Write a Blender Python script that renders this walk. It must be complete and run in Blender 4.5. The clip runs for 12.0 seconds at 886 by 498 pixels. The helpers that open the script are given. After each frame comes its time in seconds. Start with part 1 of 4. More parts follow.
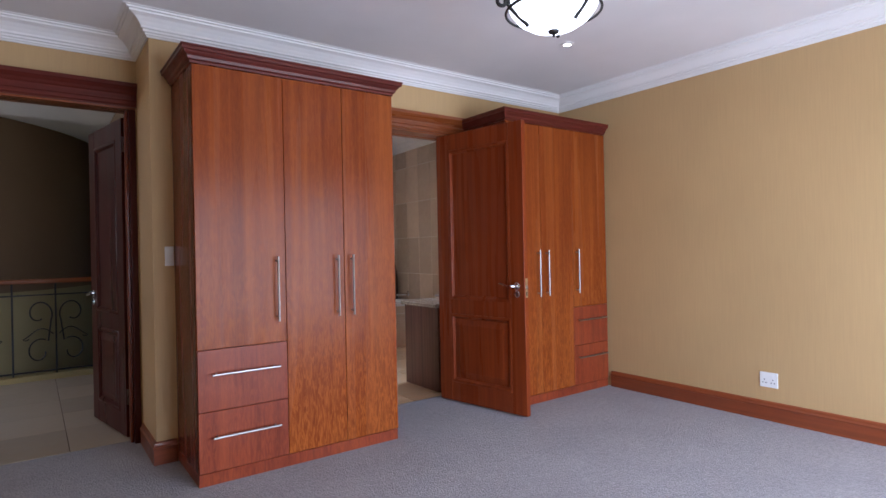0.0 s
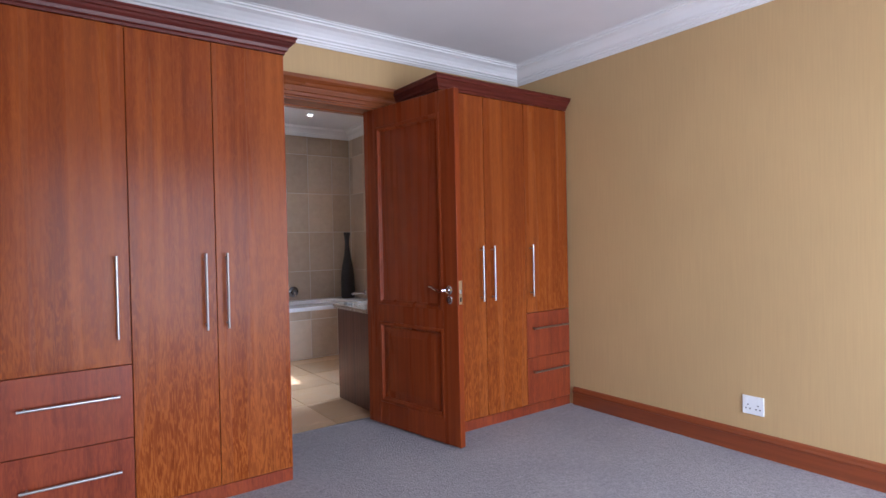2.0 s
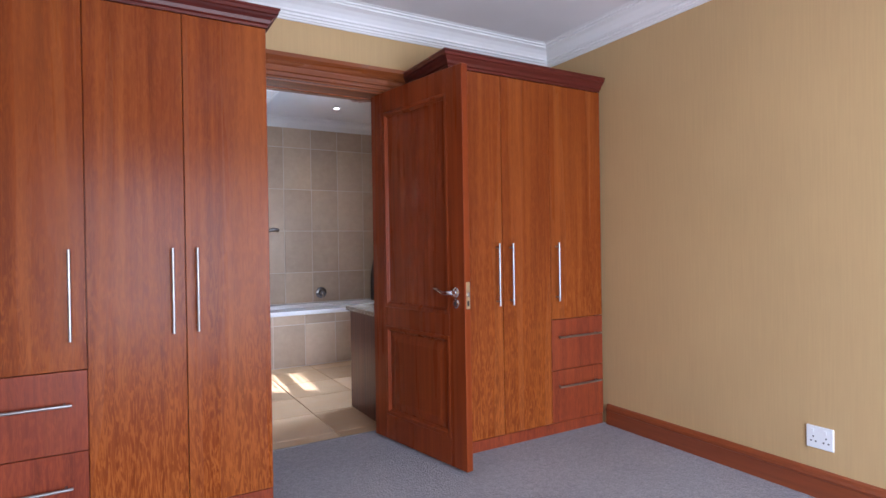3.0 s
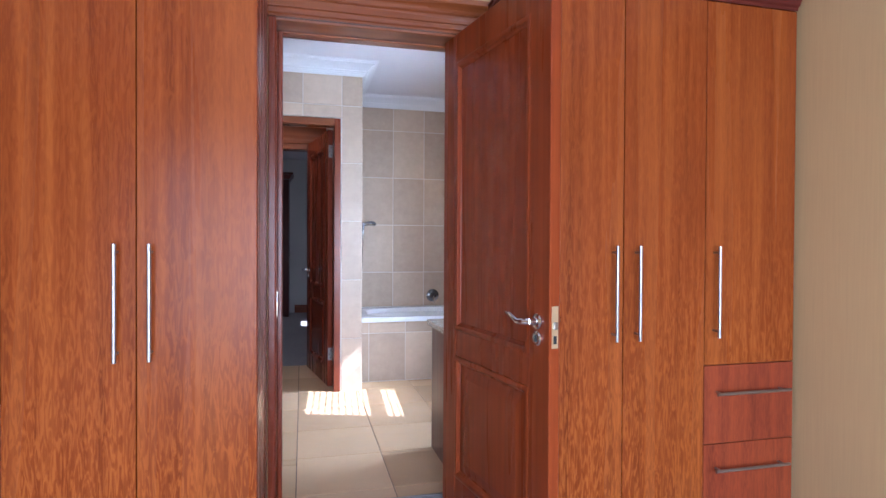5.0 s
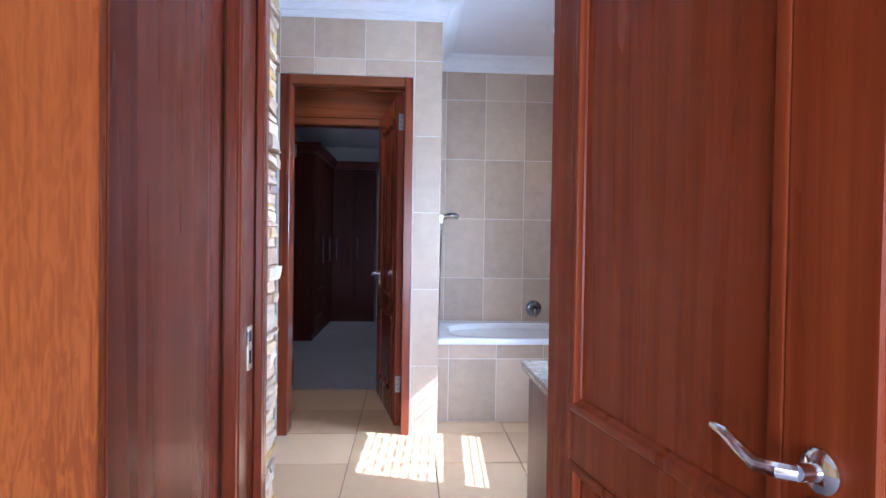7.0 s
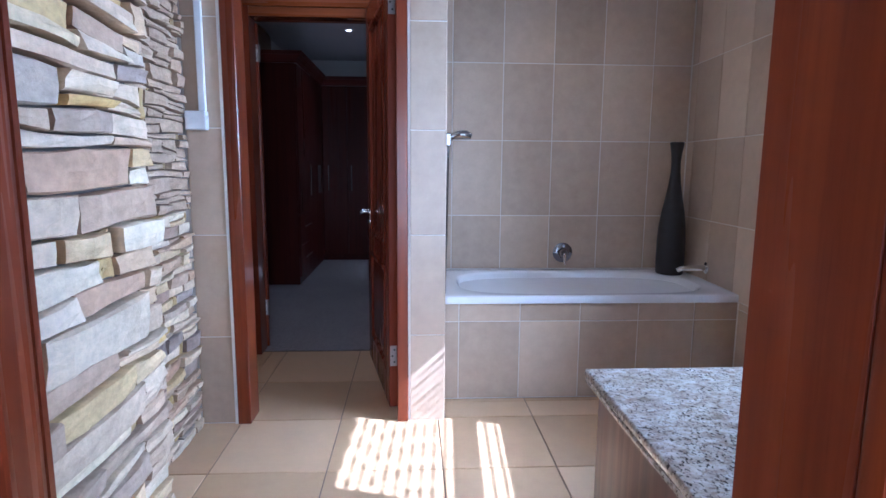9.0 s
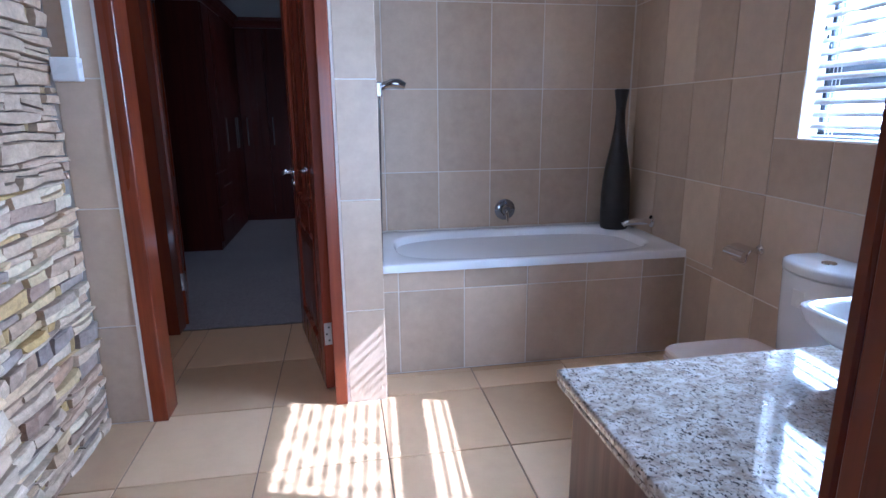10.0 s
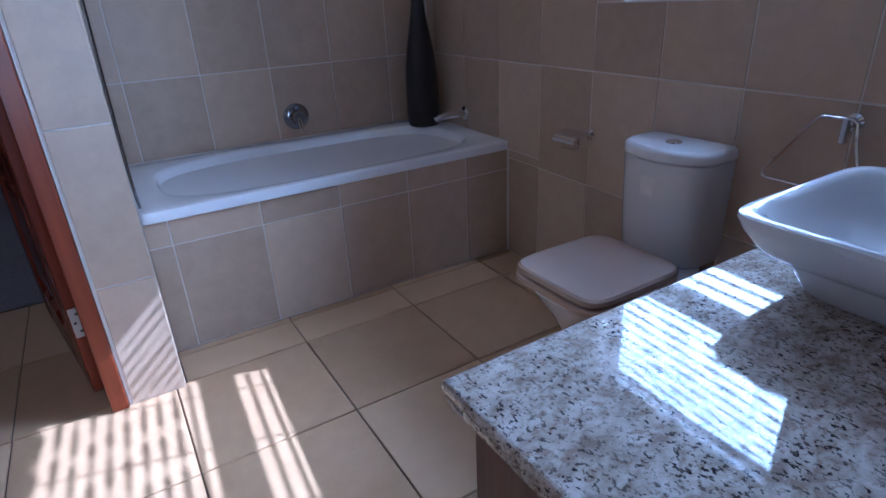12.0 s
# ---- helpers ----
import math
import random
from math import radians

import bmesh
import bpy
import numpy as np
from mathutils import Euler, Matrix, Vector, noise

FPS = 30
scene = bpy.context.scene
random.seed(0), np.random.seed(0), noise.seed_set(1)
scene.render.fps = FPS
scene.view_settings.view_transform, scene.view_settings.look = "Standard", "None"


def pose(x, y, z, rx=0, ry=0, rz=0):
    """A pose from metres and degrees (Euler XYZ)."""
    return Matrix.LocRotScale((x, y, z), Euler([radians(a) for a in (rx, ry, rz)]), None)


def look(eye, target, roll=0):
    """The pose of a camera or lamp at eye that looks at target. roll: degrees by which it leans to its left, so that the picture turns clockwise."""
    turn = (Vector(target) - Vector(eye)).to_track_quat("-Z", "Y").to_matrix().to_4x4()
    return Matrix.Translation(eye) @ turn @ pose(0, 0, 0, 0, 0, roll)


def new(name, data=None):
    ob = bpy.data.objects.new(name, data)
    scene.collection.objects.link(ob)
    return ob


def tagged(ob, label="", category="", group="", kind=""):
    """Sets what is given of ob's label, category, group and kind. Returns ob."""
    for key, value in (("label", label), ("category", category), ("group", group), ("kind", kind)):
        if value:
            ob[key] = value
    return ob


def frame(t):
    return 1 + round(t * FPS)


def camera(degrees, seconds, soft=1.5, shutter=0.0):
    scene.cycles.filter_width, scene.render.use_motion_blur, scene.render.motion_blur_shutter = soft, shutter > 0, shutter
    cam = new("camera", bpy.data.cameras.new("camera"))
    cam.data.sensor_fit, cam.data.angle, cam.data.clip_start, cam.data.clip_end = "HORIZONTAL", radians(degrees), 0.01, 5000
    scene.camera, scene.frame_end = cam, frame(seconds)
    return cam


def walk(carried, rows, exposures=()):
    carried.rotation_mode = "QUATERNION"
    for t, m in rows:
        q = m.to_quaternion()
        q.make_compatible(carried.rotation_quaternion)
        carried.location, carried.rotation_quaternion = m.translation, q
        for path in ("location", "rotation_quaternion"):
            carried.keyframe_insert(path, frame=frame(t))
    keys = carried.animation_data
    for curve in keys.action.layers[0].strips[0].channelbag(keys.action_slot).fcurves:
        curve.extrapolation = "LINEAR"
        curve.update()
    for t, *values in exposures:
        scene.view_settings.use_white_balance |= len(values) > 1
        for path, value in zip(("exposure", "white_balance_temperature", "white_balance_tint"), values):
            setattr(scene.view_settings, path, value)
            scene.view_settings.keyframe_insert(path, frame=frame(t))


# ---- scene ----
cam = camera(76.5, 12.0)
PATH = [
    (0, (0.26, 0.284, 1.172), (1.442, 1.897, 1.174), -1.2),
    (0.5, (0.442, 0.35, 1.184), (1.641, 1.951, 1.18), -1.3),
    (1, (0.641, 0.442, 1.19), (1.85, 2.034, 1.172), -1.2),
    (1.5, (0.85, 0.503, 1.192), (2.05, 2.102, 1.165), -1.2),
    (2, (1.055, 0.549, 1.184), (2.232, 2.165, 1.159), -1.2),
    (2.5, (1.27, 0.619, 1.16), (2.383, 2.28, 1.141), -1.1),
    (3, (1.484, 0.705, 1.146), (2.493, 2.432, 1.134), -0.9),
    (3.2, (1.583, 0.738, 1.148), (2.533, 2.498, 1.134), -0.7),
    (4.8, (2.176, 1.339, 1.152), (2.712, 3.266, 1.137), 0.3),
    (5, (2.225, 1.423, 1.162), (2.71, 3.363, 1.14), 0.3),
    (5.5, (2.337, 1.683, 1.157), (2.71, 3.647, 1.138), 0.6),
    (6, (2.424, 1.954, 1.168), (2.701, 3.934, 1.14), 0.6),
    (6.5, (2.471, 2.234, 1.168), (2.658, 4.225, 1.14), 0.8),
    (8.3, (2.523, 3.136, 1.157), (2.587, 5.129, 1.002), 0.6),
    (8.5, (2.527, 3.208, 1.158), (2.596, 5.197, 0.961), 0.6),
    (9, (2.533, 3.378, 1.17), (2.64, 5.354, 0.881), 0.4),
    (9.5, (2.544, 3.511, 1.184), (2.743, 5.466, 0.81), 0.0),
    (10, (2.54, 3.639, 1.195), (2.875, 5.555, 0.729), -0.5),
    (10.5, (2.549, 3.753, 1.182), (3.05, 5.611, 0.638), -1.1),
    (11, (2.587, 3.871, 1.164), (3.24, 5.655, 0.539), -1.6),
    (11.5, (2.628, 3.996, 1.141), (3.423, 5.687, 0.428), -2.1),
    (12, (2.652, 4.098, 1.133), (3.579, 5.672, 0.319), -2.9),
]
EXPO = [(0, 1.74, 5480, 18), (3, 1.88, 5480, 18), (5, 2.27, 5080, 17), (6.5, 2.32, 4980, 17), (8.5, 1.98, 4700, 17), (9.5, 1.84, 4660, 17), (10, 1.78, 4640, 17), (10.5, 1.58, 4550, 18), (11.3, 1.23, 4460, 18), (12, 0.95, 4380, 18)]
walk(cam, [(t, look(eye, target, roll)) for t, eye, target, roll in PATH], EXPO)

# ---- light ----
SUN_WAY = Vector((-1.0, 0.30, -0.90)).normalized()
world = bpy.data.worlds.new("sky")
scene.world = world
world.use_nodes = True
wn = world.node_tree.nodes
sky = wn.new("ShaderNodeTexSky")
sky.sky_type, sky.sun_disc = "NISHITA", False
sky.sun_elevation, sky.sun_rotation = radians(40.8), radians(106.7)
world.node_tree.links.new(sky.outputs[0], wn["Background"].inputs[0])
wn["Background"].inputs[1].default_value = 0.09
sun = new("sun", bpy.data.lights.new("sun", "SUN"))
sun.data.energy, sun.data.angle, sun.data.color = 5.0, radians(0.35), (1.0, 0.99, 0.965)
sun.matrix_world = look((20, -5, 18), Vector((20, -5, 18)) + SUN_WAY)


def area_light(name, x, y, z, sx, sy, watts, target, colour=(1, 1, 1), spread=180):
    d = bpy.data.lights.new(name, "AREA")
    d.shape, d.size, d.size_y, d.energy, d.color = "RECTANGLE", sx, sy, watts, colour
    ob = new(name, d)
    ob.matrix_world = look((x, y, z), target)
    d.spread = radians(spread)
    return ob


# daylight standing in the openings
area_light("bedroom_window_light", 2.525, -0.50, 0.98, 2.95, 1.75, 34, (2.525, 2, 0.28), (0.93, 0.97, 1.0))
area_light("bathroom_window_light", 4.258, 5.07, 1.448, 0.735, 0.70, 17.5, (3.0, 5.07, 1.448), (0.76, 0.90, 1.0), 125)
area_light("landing_window_light", -3.62, 7.2, 1.5, 1.0, 1.4, 12, (0, 7.2, 0.3), (1.0, 0.95, 0.84))



def spot_light(name, x, y, z, target, watts, cone):
    ob = new(name, bpy.data.lights.new(name, "SPOT"))
    ob.data.energy, ob.data.color, ob.data.spot_size, ob.data.spot_blend, ob.data.shadow_soft_size = watts, (1.0, 0.82, 0.60), radians(cone), 0.9, 0.03
    ob.matrix_world = look((x, y, z), target)
    return ob


# the lit downlights
spot_light("bathroom_downlight_light", 3.455, 6.18, 2.545, (3.455, 6.30, 0), 3.2, 112)
spot_light("lobby_downlight_light", 2.02, 6.42, 2.545, (2.03, 6.42, 0), 4.5, 120)
spot_light("second_room_downlight_light", 1.896, 9.30, 2.505, (1.90, 9.31, 0), 2.5, 110)
# weak fill lamp in the added second bedroom window
area_light("second_room_fill_light", 4.43, 9.0, 1.65, 0.5, 0.8, 0.1, (2, 9.0, 1.2), (0.9, 0.95, 1.0))


# ---- materials ----
class Mat:
    """A node material with a few short-hands."""

    def __init__(self, name, rough=0.5, metal=0.0, colour=(0.5, 0.5, 0.5), coat=0.0, ior=1.5):
        self.m = bpy.data.materials.new(name)
        self.m.use_nodes = True
        self.t = self.m.node_tree
        self.b = self.t.nodes["Principled BSDF"]
        self.put("Base Color", (*colour, 1)), self.put("Roughness", rough), self.put("Metallic", metal)
        self.put("Coat Weight", coat), self.put("Coat Roughness", 0.12), self.put("IOR", ior)

    def put(self, key, v):
        if isinstance(v, bpy.types.NodeSocket):
            self.t.links.new(v, self.b.inputs[key])
        else:
            self.b.inputs[key].default_value = v

    def node(self, kind, **inputs):
        n = self.t.nodes.new("ShaderNode" + kind)
        for k, v in inputs.items():
            k = k.replace("_", " ")
            if isinstance(v, bpy.types.NodeSocket):
                self.t.links.new(v, n.inputs[k])
            else:
                n.inputs[k].default_value = v
        return n

    def coords(self, scale=(1, 1, 1), spread=0.0):
        c = self.t.nodes.new("ShaderNodeTexCoord").outputs["Object"]
        n = self.node("Mapping", Vector=c, Scale=scale)
        if spread:
            r = self.t.nodes.new("ShaderNodeObjectInfo").outputs["Random"]
            k = self.node("VectorMath", Vector=(13.0 * spread, 7.0 * spread, 29.0 * spread))
            k.operation = "SCALE"
            self.t.links.new(r, k.inputs["Scale"])
            self.t.links.new(k.outputs[0], n.inputs["Location"])
        return n.outputs[0]

    def noise(self, vec, scale, detail=4.0, rough=0.55, distortion=0.0):
        return self.node("TexNoise", Vector=vec, Scale=scale, Detail=detail, Roughness=rough, Distortion=distortion).outputs[0]

    def ramp(self, fac, stops):
        n = self.t.nodes.new("ShaderNodeValToRGB")
        e = n.color_ramp.elements
        while len(e) < len(stops):
            e.new(0.5)
        for s, (p, c) in zip(e, stops):
            s.position, s.color = p, (*c, 1) if len(c) == 3 else c
        self.t.links.new(fac, n.inputs[0])
        return n.outputs[0]

    def mix(self, fac, a, b, how="MIX"):
        n = self.t.nodes.new("ShaderNodeMix")
        n.data_type, n.blend_type = "RGBA", how
        for i, v in ((0, fac), (6, a), (7, b)):
            if isinstance(v, bpy.types.NodeSocket):
                self.t.links.new(v, n.inputs[i])
            else:
                n.inputs[i].default_value = v if i == 0 else (*v, 1)
        return n.outputs[2]

    def random(self):
        return self.t.nodes.new("ShaderNodeObjectInfo").outputs["Random"]

    def bump(self, h, strength=0.2, dist=0.01):
        self.put("Normal", self.node("Bump", Height=h, Strength=strength, Distance=dist).outputs[0])


def plain(name, colour, rough=0.5, metal=0.0, coat=0.0):
    m = Mat(name, rough, metal, colour, coat)
    v = m.coords()
    m.put("Roughness", m.ramp(m.noise(v, 14, 3), [(0.3, (rough * 0.85,) * 3), (0.7, (min(1, rough * 1.2),) * 3)]))
    return m.m


def wood(name, dark, mid, light, grain=1.0, curl=0.0, rough=0.32, coat=0.25, lean="z", spec=0.5):
    """Polished timber, its grain along one axis, with a curly figure towards the ends of the boards."""
    m = Mat(name, rough, coat=coat)
    m.put("Specular IOR Level", spec)
    s = {"z": (1, 1, 0.045), "x": (0.045, 1, 1), "y": (1, 0.045, 1)}[lean]
    v = m.coords(s, 1.0)
    broad = m.noise(v, 9 * grain, 3, 0.5, 0.6)
    fine = m.noise(v, 75 * grain, 5, 0.65, 0.3)
    streak = m.noise(m.coords({"z": (1, 1, 0.02), "x": (0.02, 1, 1), "y": (1, 0.02, 1)}[lean], 1.0), 28 * grain, 3, 0.6, 0.4)
    pores = m.noise(m.coords({"z": (1, 1, 0.05), "x": (0.05, 1, 1), "y": (1, 0.05, 1)}[lean], 1.0), 230, 3, 0.6)
    c = m.ramp(broad, [(0.25, dark), (0.5, mid), (0.78, light)])
    c = m.mix(0.34, c, m.ramp(fine, [(0.3, dark), (0.55, mid), (0.75, light)]))
    c = m.mix(0.4, c, m.ramp(streak, [(0.3, tuple(x * 0.7 for x in dark)), (0.5, mid), (0.7, tuple(x * 1.12 for x in light))]))
    c = m.mix(m.ramp(pores, [(0.56, (0, 0, 0)), (0.74, (0.26, 0.26, 0.26))]), c, tuple(x * 0.45 for x in dark))
    if curl:
        w = m.coords((1, 1, 0.13), 1.0)
        k = m.noise(w, 62, 3, 0.5, 2.6)
        z = m.node("SeparateXYZ", Vector=m.t.nodes.new("ShaderNodeTexCoord").outputs["Object"]).outputs[2]
        low = m.ramp(m.node("MapRange", Value=z, From_Min=0.0, From_Max=1.3, To_Min=0.0, To_Max=1.0).outputs[0], [(0.0, (curl,) * 3), (1.0, (curl * 0.2,) * 3)])
        c = m.mix(m.mix(1.0, low, m.ramp(k, [(0.44, (0, 0, 0)), (0.60, (0.85, 0.85, 0.85))]), "MULTIPLY"), c, tuple(min(1, x * 1.35) for x in light))
    m.put("Base Color", c)
    m.put("Roughness", m.ramp(broad, [(0.2, (rough * 0.8,) * 3), (0.8, (rough * 1.25,) * 3)]))
    m.bump(fine, 0.025, 0.002)
    return m.m


WOOD_DOOR = wood("cherry_door_veneer", (0.134, 0.0230, 0.0050), (0.208, 0.0420, 0.0072), (0.310, 0.088, 0.0148), 0.8, 0.78, 0.26, 0.0, spec=0.16)
WOOD_DRAWER = wood("red_drawer_veneer", (0.110, 0.017, 0.008), (0.205, 0.036, 0.014), (0.280, 0.058, 0.014), 1.0, 0.4, 0.34, 0.0, spec=0.28)
WOOD_CARCASS = wood("carcass_veneer", (0.085, 0.016, 0.008), (0.155, 0.030, 0.013), (0.215, 0.046, 0.018), 0.8, 0.0, 0.26, 0.05, spec=0.2)
WOOD_CROWN = wood("crown_timber", (0.055, 0.009, 0.007), (0.105, 0.017, 0.011), (0.150, 0.028, 0.015), 1.0, 0.0, 0.34, 0.06, "x", spec=0.25)
WOOD_LEAF = wood("mahogany_leaf", (0.140, 0.021, 0.005), (0.195, 0.033, 0.0068), (0.255, 0.052, 0.0105), 1.2, 0.0, 0.28, 0.0, spec=0.16)
WOOD_FRAME = wood("mahogany_frame", (0.095, 0.016, 0.006), (0.165, 0.029, 0.008), (0.240, 0.050, 0.013), 0.7, 0.0, 0.28, 0.2, spec=0.3)
WOOD_HEAD = wood("mahogany_head", (0.120, 0.028, 0.008), (0.215, 0.055, 0.013), (0.300, 0.090, 0.022), 0.7, 0.0, 0.28, 0.4, "x")
WOOD_SKIRT_Y = wood("skirting_timber_y", (0.130, 0.026, 0.008), (0.225, 0.050, 0.013), (0.300, 0.078, 0.022), 0.7, 0.0, 0.33, 0.3, "y")
WOOD_SKIRT_X = wood("skirting_timber_x", (0.130, 0.026, 0.008), (0.225, 0.050, 0.013), (0.300, 0.078, 0.022), 0.7, 0.0, 0.33, 0.3, "x")
WOOD_VANITY = wood("vanity_veneer", (0.050, 0.016, 0.011), (0.125, 0.048, 0.034), (0.215, 0.102, 0.074), 1.6, 0.0, 0.45, 0.05)
# dark timber, lowered further to hold the second bedroom's dimness in its colour
WOOD_DARK = wood("shaded_dark_timber", (0.036, 0.0055, 0.0045), (0.060, 0.009, 0.006), (0.082, 0.014, 0.008), 0.8, 0.0, 0.30, 0.0, spec=0.16)


def paint(name, colour, rough=0.7, streak=0.0, amount=0.06):
    m = Mat(name, rough)
    a = m.noise(m.coords(), 1.3, 3)
    b = m.noise(m.coords((1, 1, 0.03)), 120, 3, 0.6) if streak else m.noise(m.coords(), 90, 3)
    lo, hi = tuple(x * (1 - amount) for x in colour), tuple(min(1, x * (1 + amount)) for x in colour)
    c = m.ramp(a, [(0.25, lo), (0.75, hi)])
    if streak:
        c = m.mix(streak, c, m.ramp(b, [(0.3, tuple(x * 0.72 for x in colour)), (0.7, tuple(min(1, x * 1.25) for x in colour))]))
    m.put("Base Color", c)
    m.bump(b, 0.12, 0.002)
    return m.m


MUSTARD = paint("mustard_strie_wallpaper", (0.50, 0.335, 0.155), 0.62, 0.14)
CEIL = paint("ceiling_paint", (0.76, 0.74, 0.76), 0.8)
CORNICE = paint("cornice_plaster", (0.80, 0.79, 0.80), 0.6)
PLASTER = paint("pale_plaster", (0.62, 0.60, 0.57), 0.8)
BROWN_WALL = paint("brown_landing_paint", (0.20, 0.125, 0.07), 0.7)
KERB = paint("ochre_kerb_paint", (0.40, 0.30, 0.12), 0.7)


def carpet(name, a, b):
    m = Mat(name, 0.95)
    v = m.coords()
    loops = m.node("TexVoronoi", Vector=m.coords((1, 1.25, 1)), Scale=120.0).outputs[0]
    soft = m.noise(v, 2.2, 4)
    mid = m.noise(v, 34, 4, 0.7)
    c = m.mix(0.45, m.ramp(soft, [(0.3, a), (0.7, b)]), m.ramp(mid, [(0.3, tuple(x * 0.75 for x in a)), (0.7, tuple(x * 1.2 for x in b))]))
    c = m.mix(0.6, c, m.ramp(loops, [(0.1, (1.0, 1.0, 1.0)), (0.75, (0.42, 0.42, 0.45))]), "MULTIPLY")
    m.put("Base Color", c)
    m.put("Sheen Weight", 0.25)
    m.bump(loops, 0.7, -0.006)
    return m.m


CARPET = carpet("grey_loop_carpet", (0.250, 0.228, 0.244), (0.362, 0.332, 0.338))


def tile_mat(name, lo, hi, rough, mottle, spec=0.5):
    m = Mat(name, rough)
    m.put("Specular IOR Level", spec)
    v = m.coords((1, 1, 1), 1.0)
    big, mid, fine = m.noise(v, 3.2, 4, 0.6, 0.5), m.noise(v, 16, 5, 0.65), m.noise(v, 150, 3)
    c = m.ramp(big, [(0.25, lo), (0.75, hi)])
    c = m.mix(mottle, c, m.ramp(mid, [(0.3, tuple(x * 0.78 for x in lo)), (0.7, tuple(min(1, x * 1.1) for x in hi))]))
    c = m.mix(0.5, c, m.ramp(m.random(), [(0.0, tuple(x * 0.78 for x in lo)), (0.5, lo), (1.0, tuple(min(1, x * 1.1) for x in hi))]))
    m.put("Base Color", c)
    m.put("Roughness", m.ramp(mid, [(0.3, (rough * 0.8,) * 3), (0.7, (rough * 1.25,) * 3)]))
    m.bump(m.mix(0.5, mid, fine), 0.05, 0.002)
    return m.m


TILE_WALL = tile_mat("beige_wall_tile", (0.46, 0.340, 0.240), (0.60, 0.470, 0.352), 0.36, 0.45)
TILE_FLOOR = tile_mat("cream_floor_tile", (0.505, 0.325, 0.178), (0.635, 0.445, 0.275), 0.42, 0.3, 0.25)
GROUT_WALL = paint("pale_wall_grout", (0.70, 0.66, 0.61), 0.85)
GROUT_FLOOR = paint("brown_floor_grout", (0.15, 0.112, 0.085), 0.9)


def stone_mat(name, tones):
    m = Mat(name, 0.75)
    v = m.coords((1, 1, 1), 1.0)
    tone = m.ramp(m.random(), tones)
    big = m.noise(m.coords((1, 0.8, 1.6), 1.0), 6, 5, 0.65, 0.8)
    fine = m.noise(m.coords((1, 0.9, 1.3), 1.0), 38, 6, 0.7)
    c = m.mix(0.5, tone, m.mix(1.0, tone, m.ramp(big, [(0.25, (0.6, 0.55, 0.5)), (0.5, (1, 1, 1)), (0.75, (1.25, 1.2, 1.1))]), "MULTIPLY"))
    c = m.mix(0.55, c, m.mix(1.0, c, m.ramp(fine, [(0.3, (0.6, 0.58, 0.56)), (0.65, (1.25, 1.25, 1.25))]), "MULTIPLY"))
    m.put("Base Color", c)
    m.bump(m.mix(0.6, big, fine), 0.5, 0.007)
    return m.m


STONE = stone_mat("ledge_stone", [(0.0, (0.440, 0.295, 0.190)), (0.14, (0.650, 0.500, 0.345)), (0.26, (0.560, 0.360, 0.115)), (0.40, (0.700, 0.580, 0.410)),
                                  (0.52, (0.360, 0.235, 0.165)), (0.64, (0.610, 0.420, 0.245)), (0.74, (0.270, 0.210, 0.185)), (0.86, (0.670, 0.530, 0.375)), (1.0, (0.430, 0.250, 0.145))])
OCHRE = stone_mat("ochre_chip_stone", [(0.0, (0.42, 0.27, 0.09)), (0.5, (0.34, 0.22, 0.10)), (1.0, (0.52, 0.36, 0.14))])
STONE_BED = paint("dark_stone_bedding", (0.10, 0.085, 0.07), 0.95)


def granite():
    m = Mat("speckled_granite", 0.04)
    v = m.coords((1.0, 1.35, 1.0))
    cl = m.noise(v, 38, 5, 0.6, 0.4)
    c = m.ramp(cl, [(0.3, (0.27, 0.215, 0.17)), (0.48, (0.48, 0.415, 0.355)), (0.7, (0.66, 0.61, 0.565))])
    tan = m.ramp(m.noise(v, 85, 3, 0.55, 0.5), [(0.545, (0, 0, 0)), (0.64, (0.75, 0.75, 0.75))])
    c = m.mix(tan, c, (0.30, 0.222, 0.165))
    gate = m.ramp(m.noise(v, 17, 3, 0.6), [(0.36, (0.4, 0.4, 0.4)), (0.6, (1, 1, 1))])
    dark = m.ramp(m.noise(m.coords((1.3, 0.9, 1.0)), 150, 3, 0.6, 0.3), [(0.556, (0, 0, 0)), (0.605, (1, 1, 1))])
    c = m.mix(m.mix(1.0, dark, gate, "MULTIPLY"), c, (0.028, 0.022, 0.022))
    m.put("Base Color", c)
    return m.m


GRANITE = granite()
CERAMIC = plain("white_ceramic", (0.80, 0.80, 0.82), 0.08, 0, 0.5)
SEAT_PLASTIC = plain("ivory_seat_plastic", (0.60, 0.47, 0.39), 0.22)
ACRYLIC = plain("white_bath_acrylic", (0.80, 0.80, 0.82), 0.16, 0, 0.3)
CHROME = plain("chrome", (0.78, 0.78, 0.80), 0.08, 1.0)
# same chrome with the dark room's reflection put into its colour
SHADED_CHROME = plain("shaded_chrome", (0.26, 0.26, 0.27), 0.10, 1.0)
STEEL = plain("brushed_steel", (0.36, 0.345, 0.335), 0.36, 1.0)
BRASS = plain("worn_brass", (0.74, 0.65, 0.48), 0.32, 1.0)
IRON = plain("black_wrought_iron", (0.018, 0.017, 0.016), 0.45, 0.3)
SWITCH = plain("white_switch_plastic", (0.80, 0.80, 0.80), 0.3)
DARK_HOLE = plain("dark_slot", (0.02, 0.02, 0.02), 0.8)
VASE_MAT = plain("charcoal_vase_glaze", (0.020, 0.018, 0.020), 0.42, 0.0, 0.0)
BLIND = plain("white_blind_slat", (0.78, 0.79, 0.82), 0.4)
ALU = plain("dark_window_frame", (0.035, 0.04, 0.05), 0.4, 0.5)
SILICONE = plain("white_sealant", (0.78, 0.77, 0.76), 0.5)
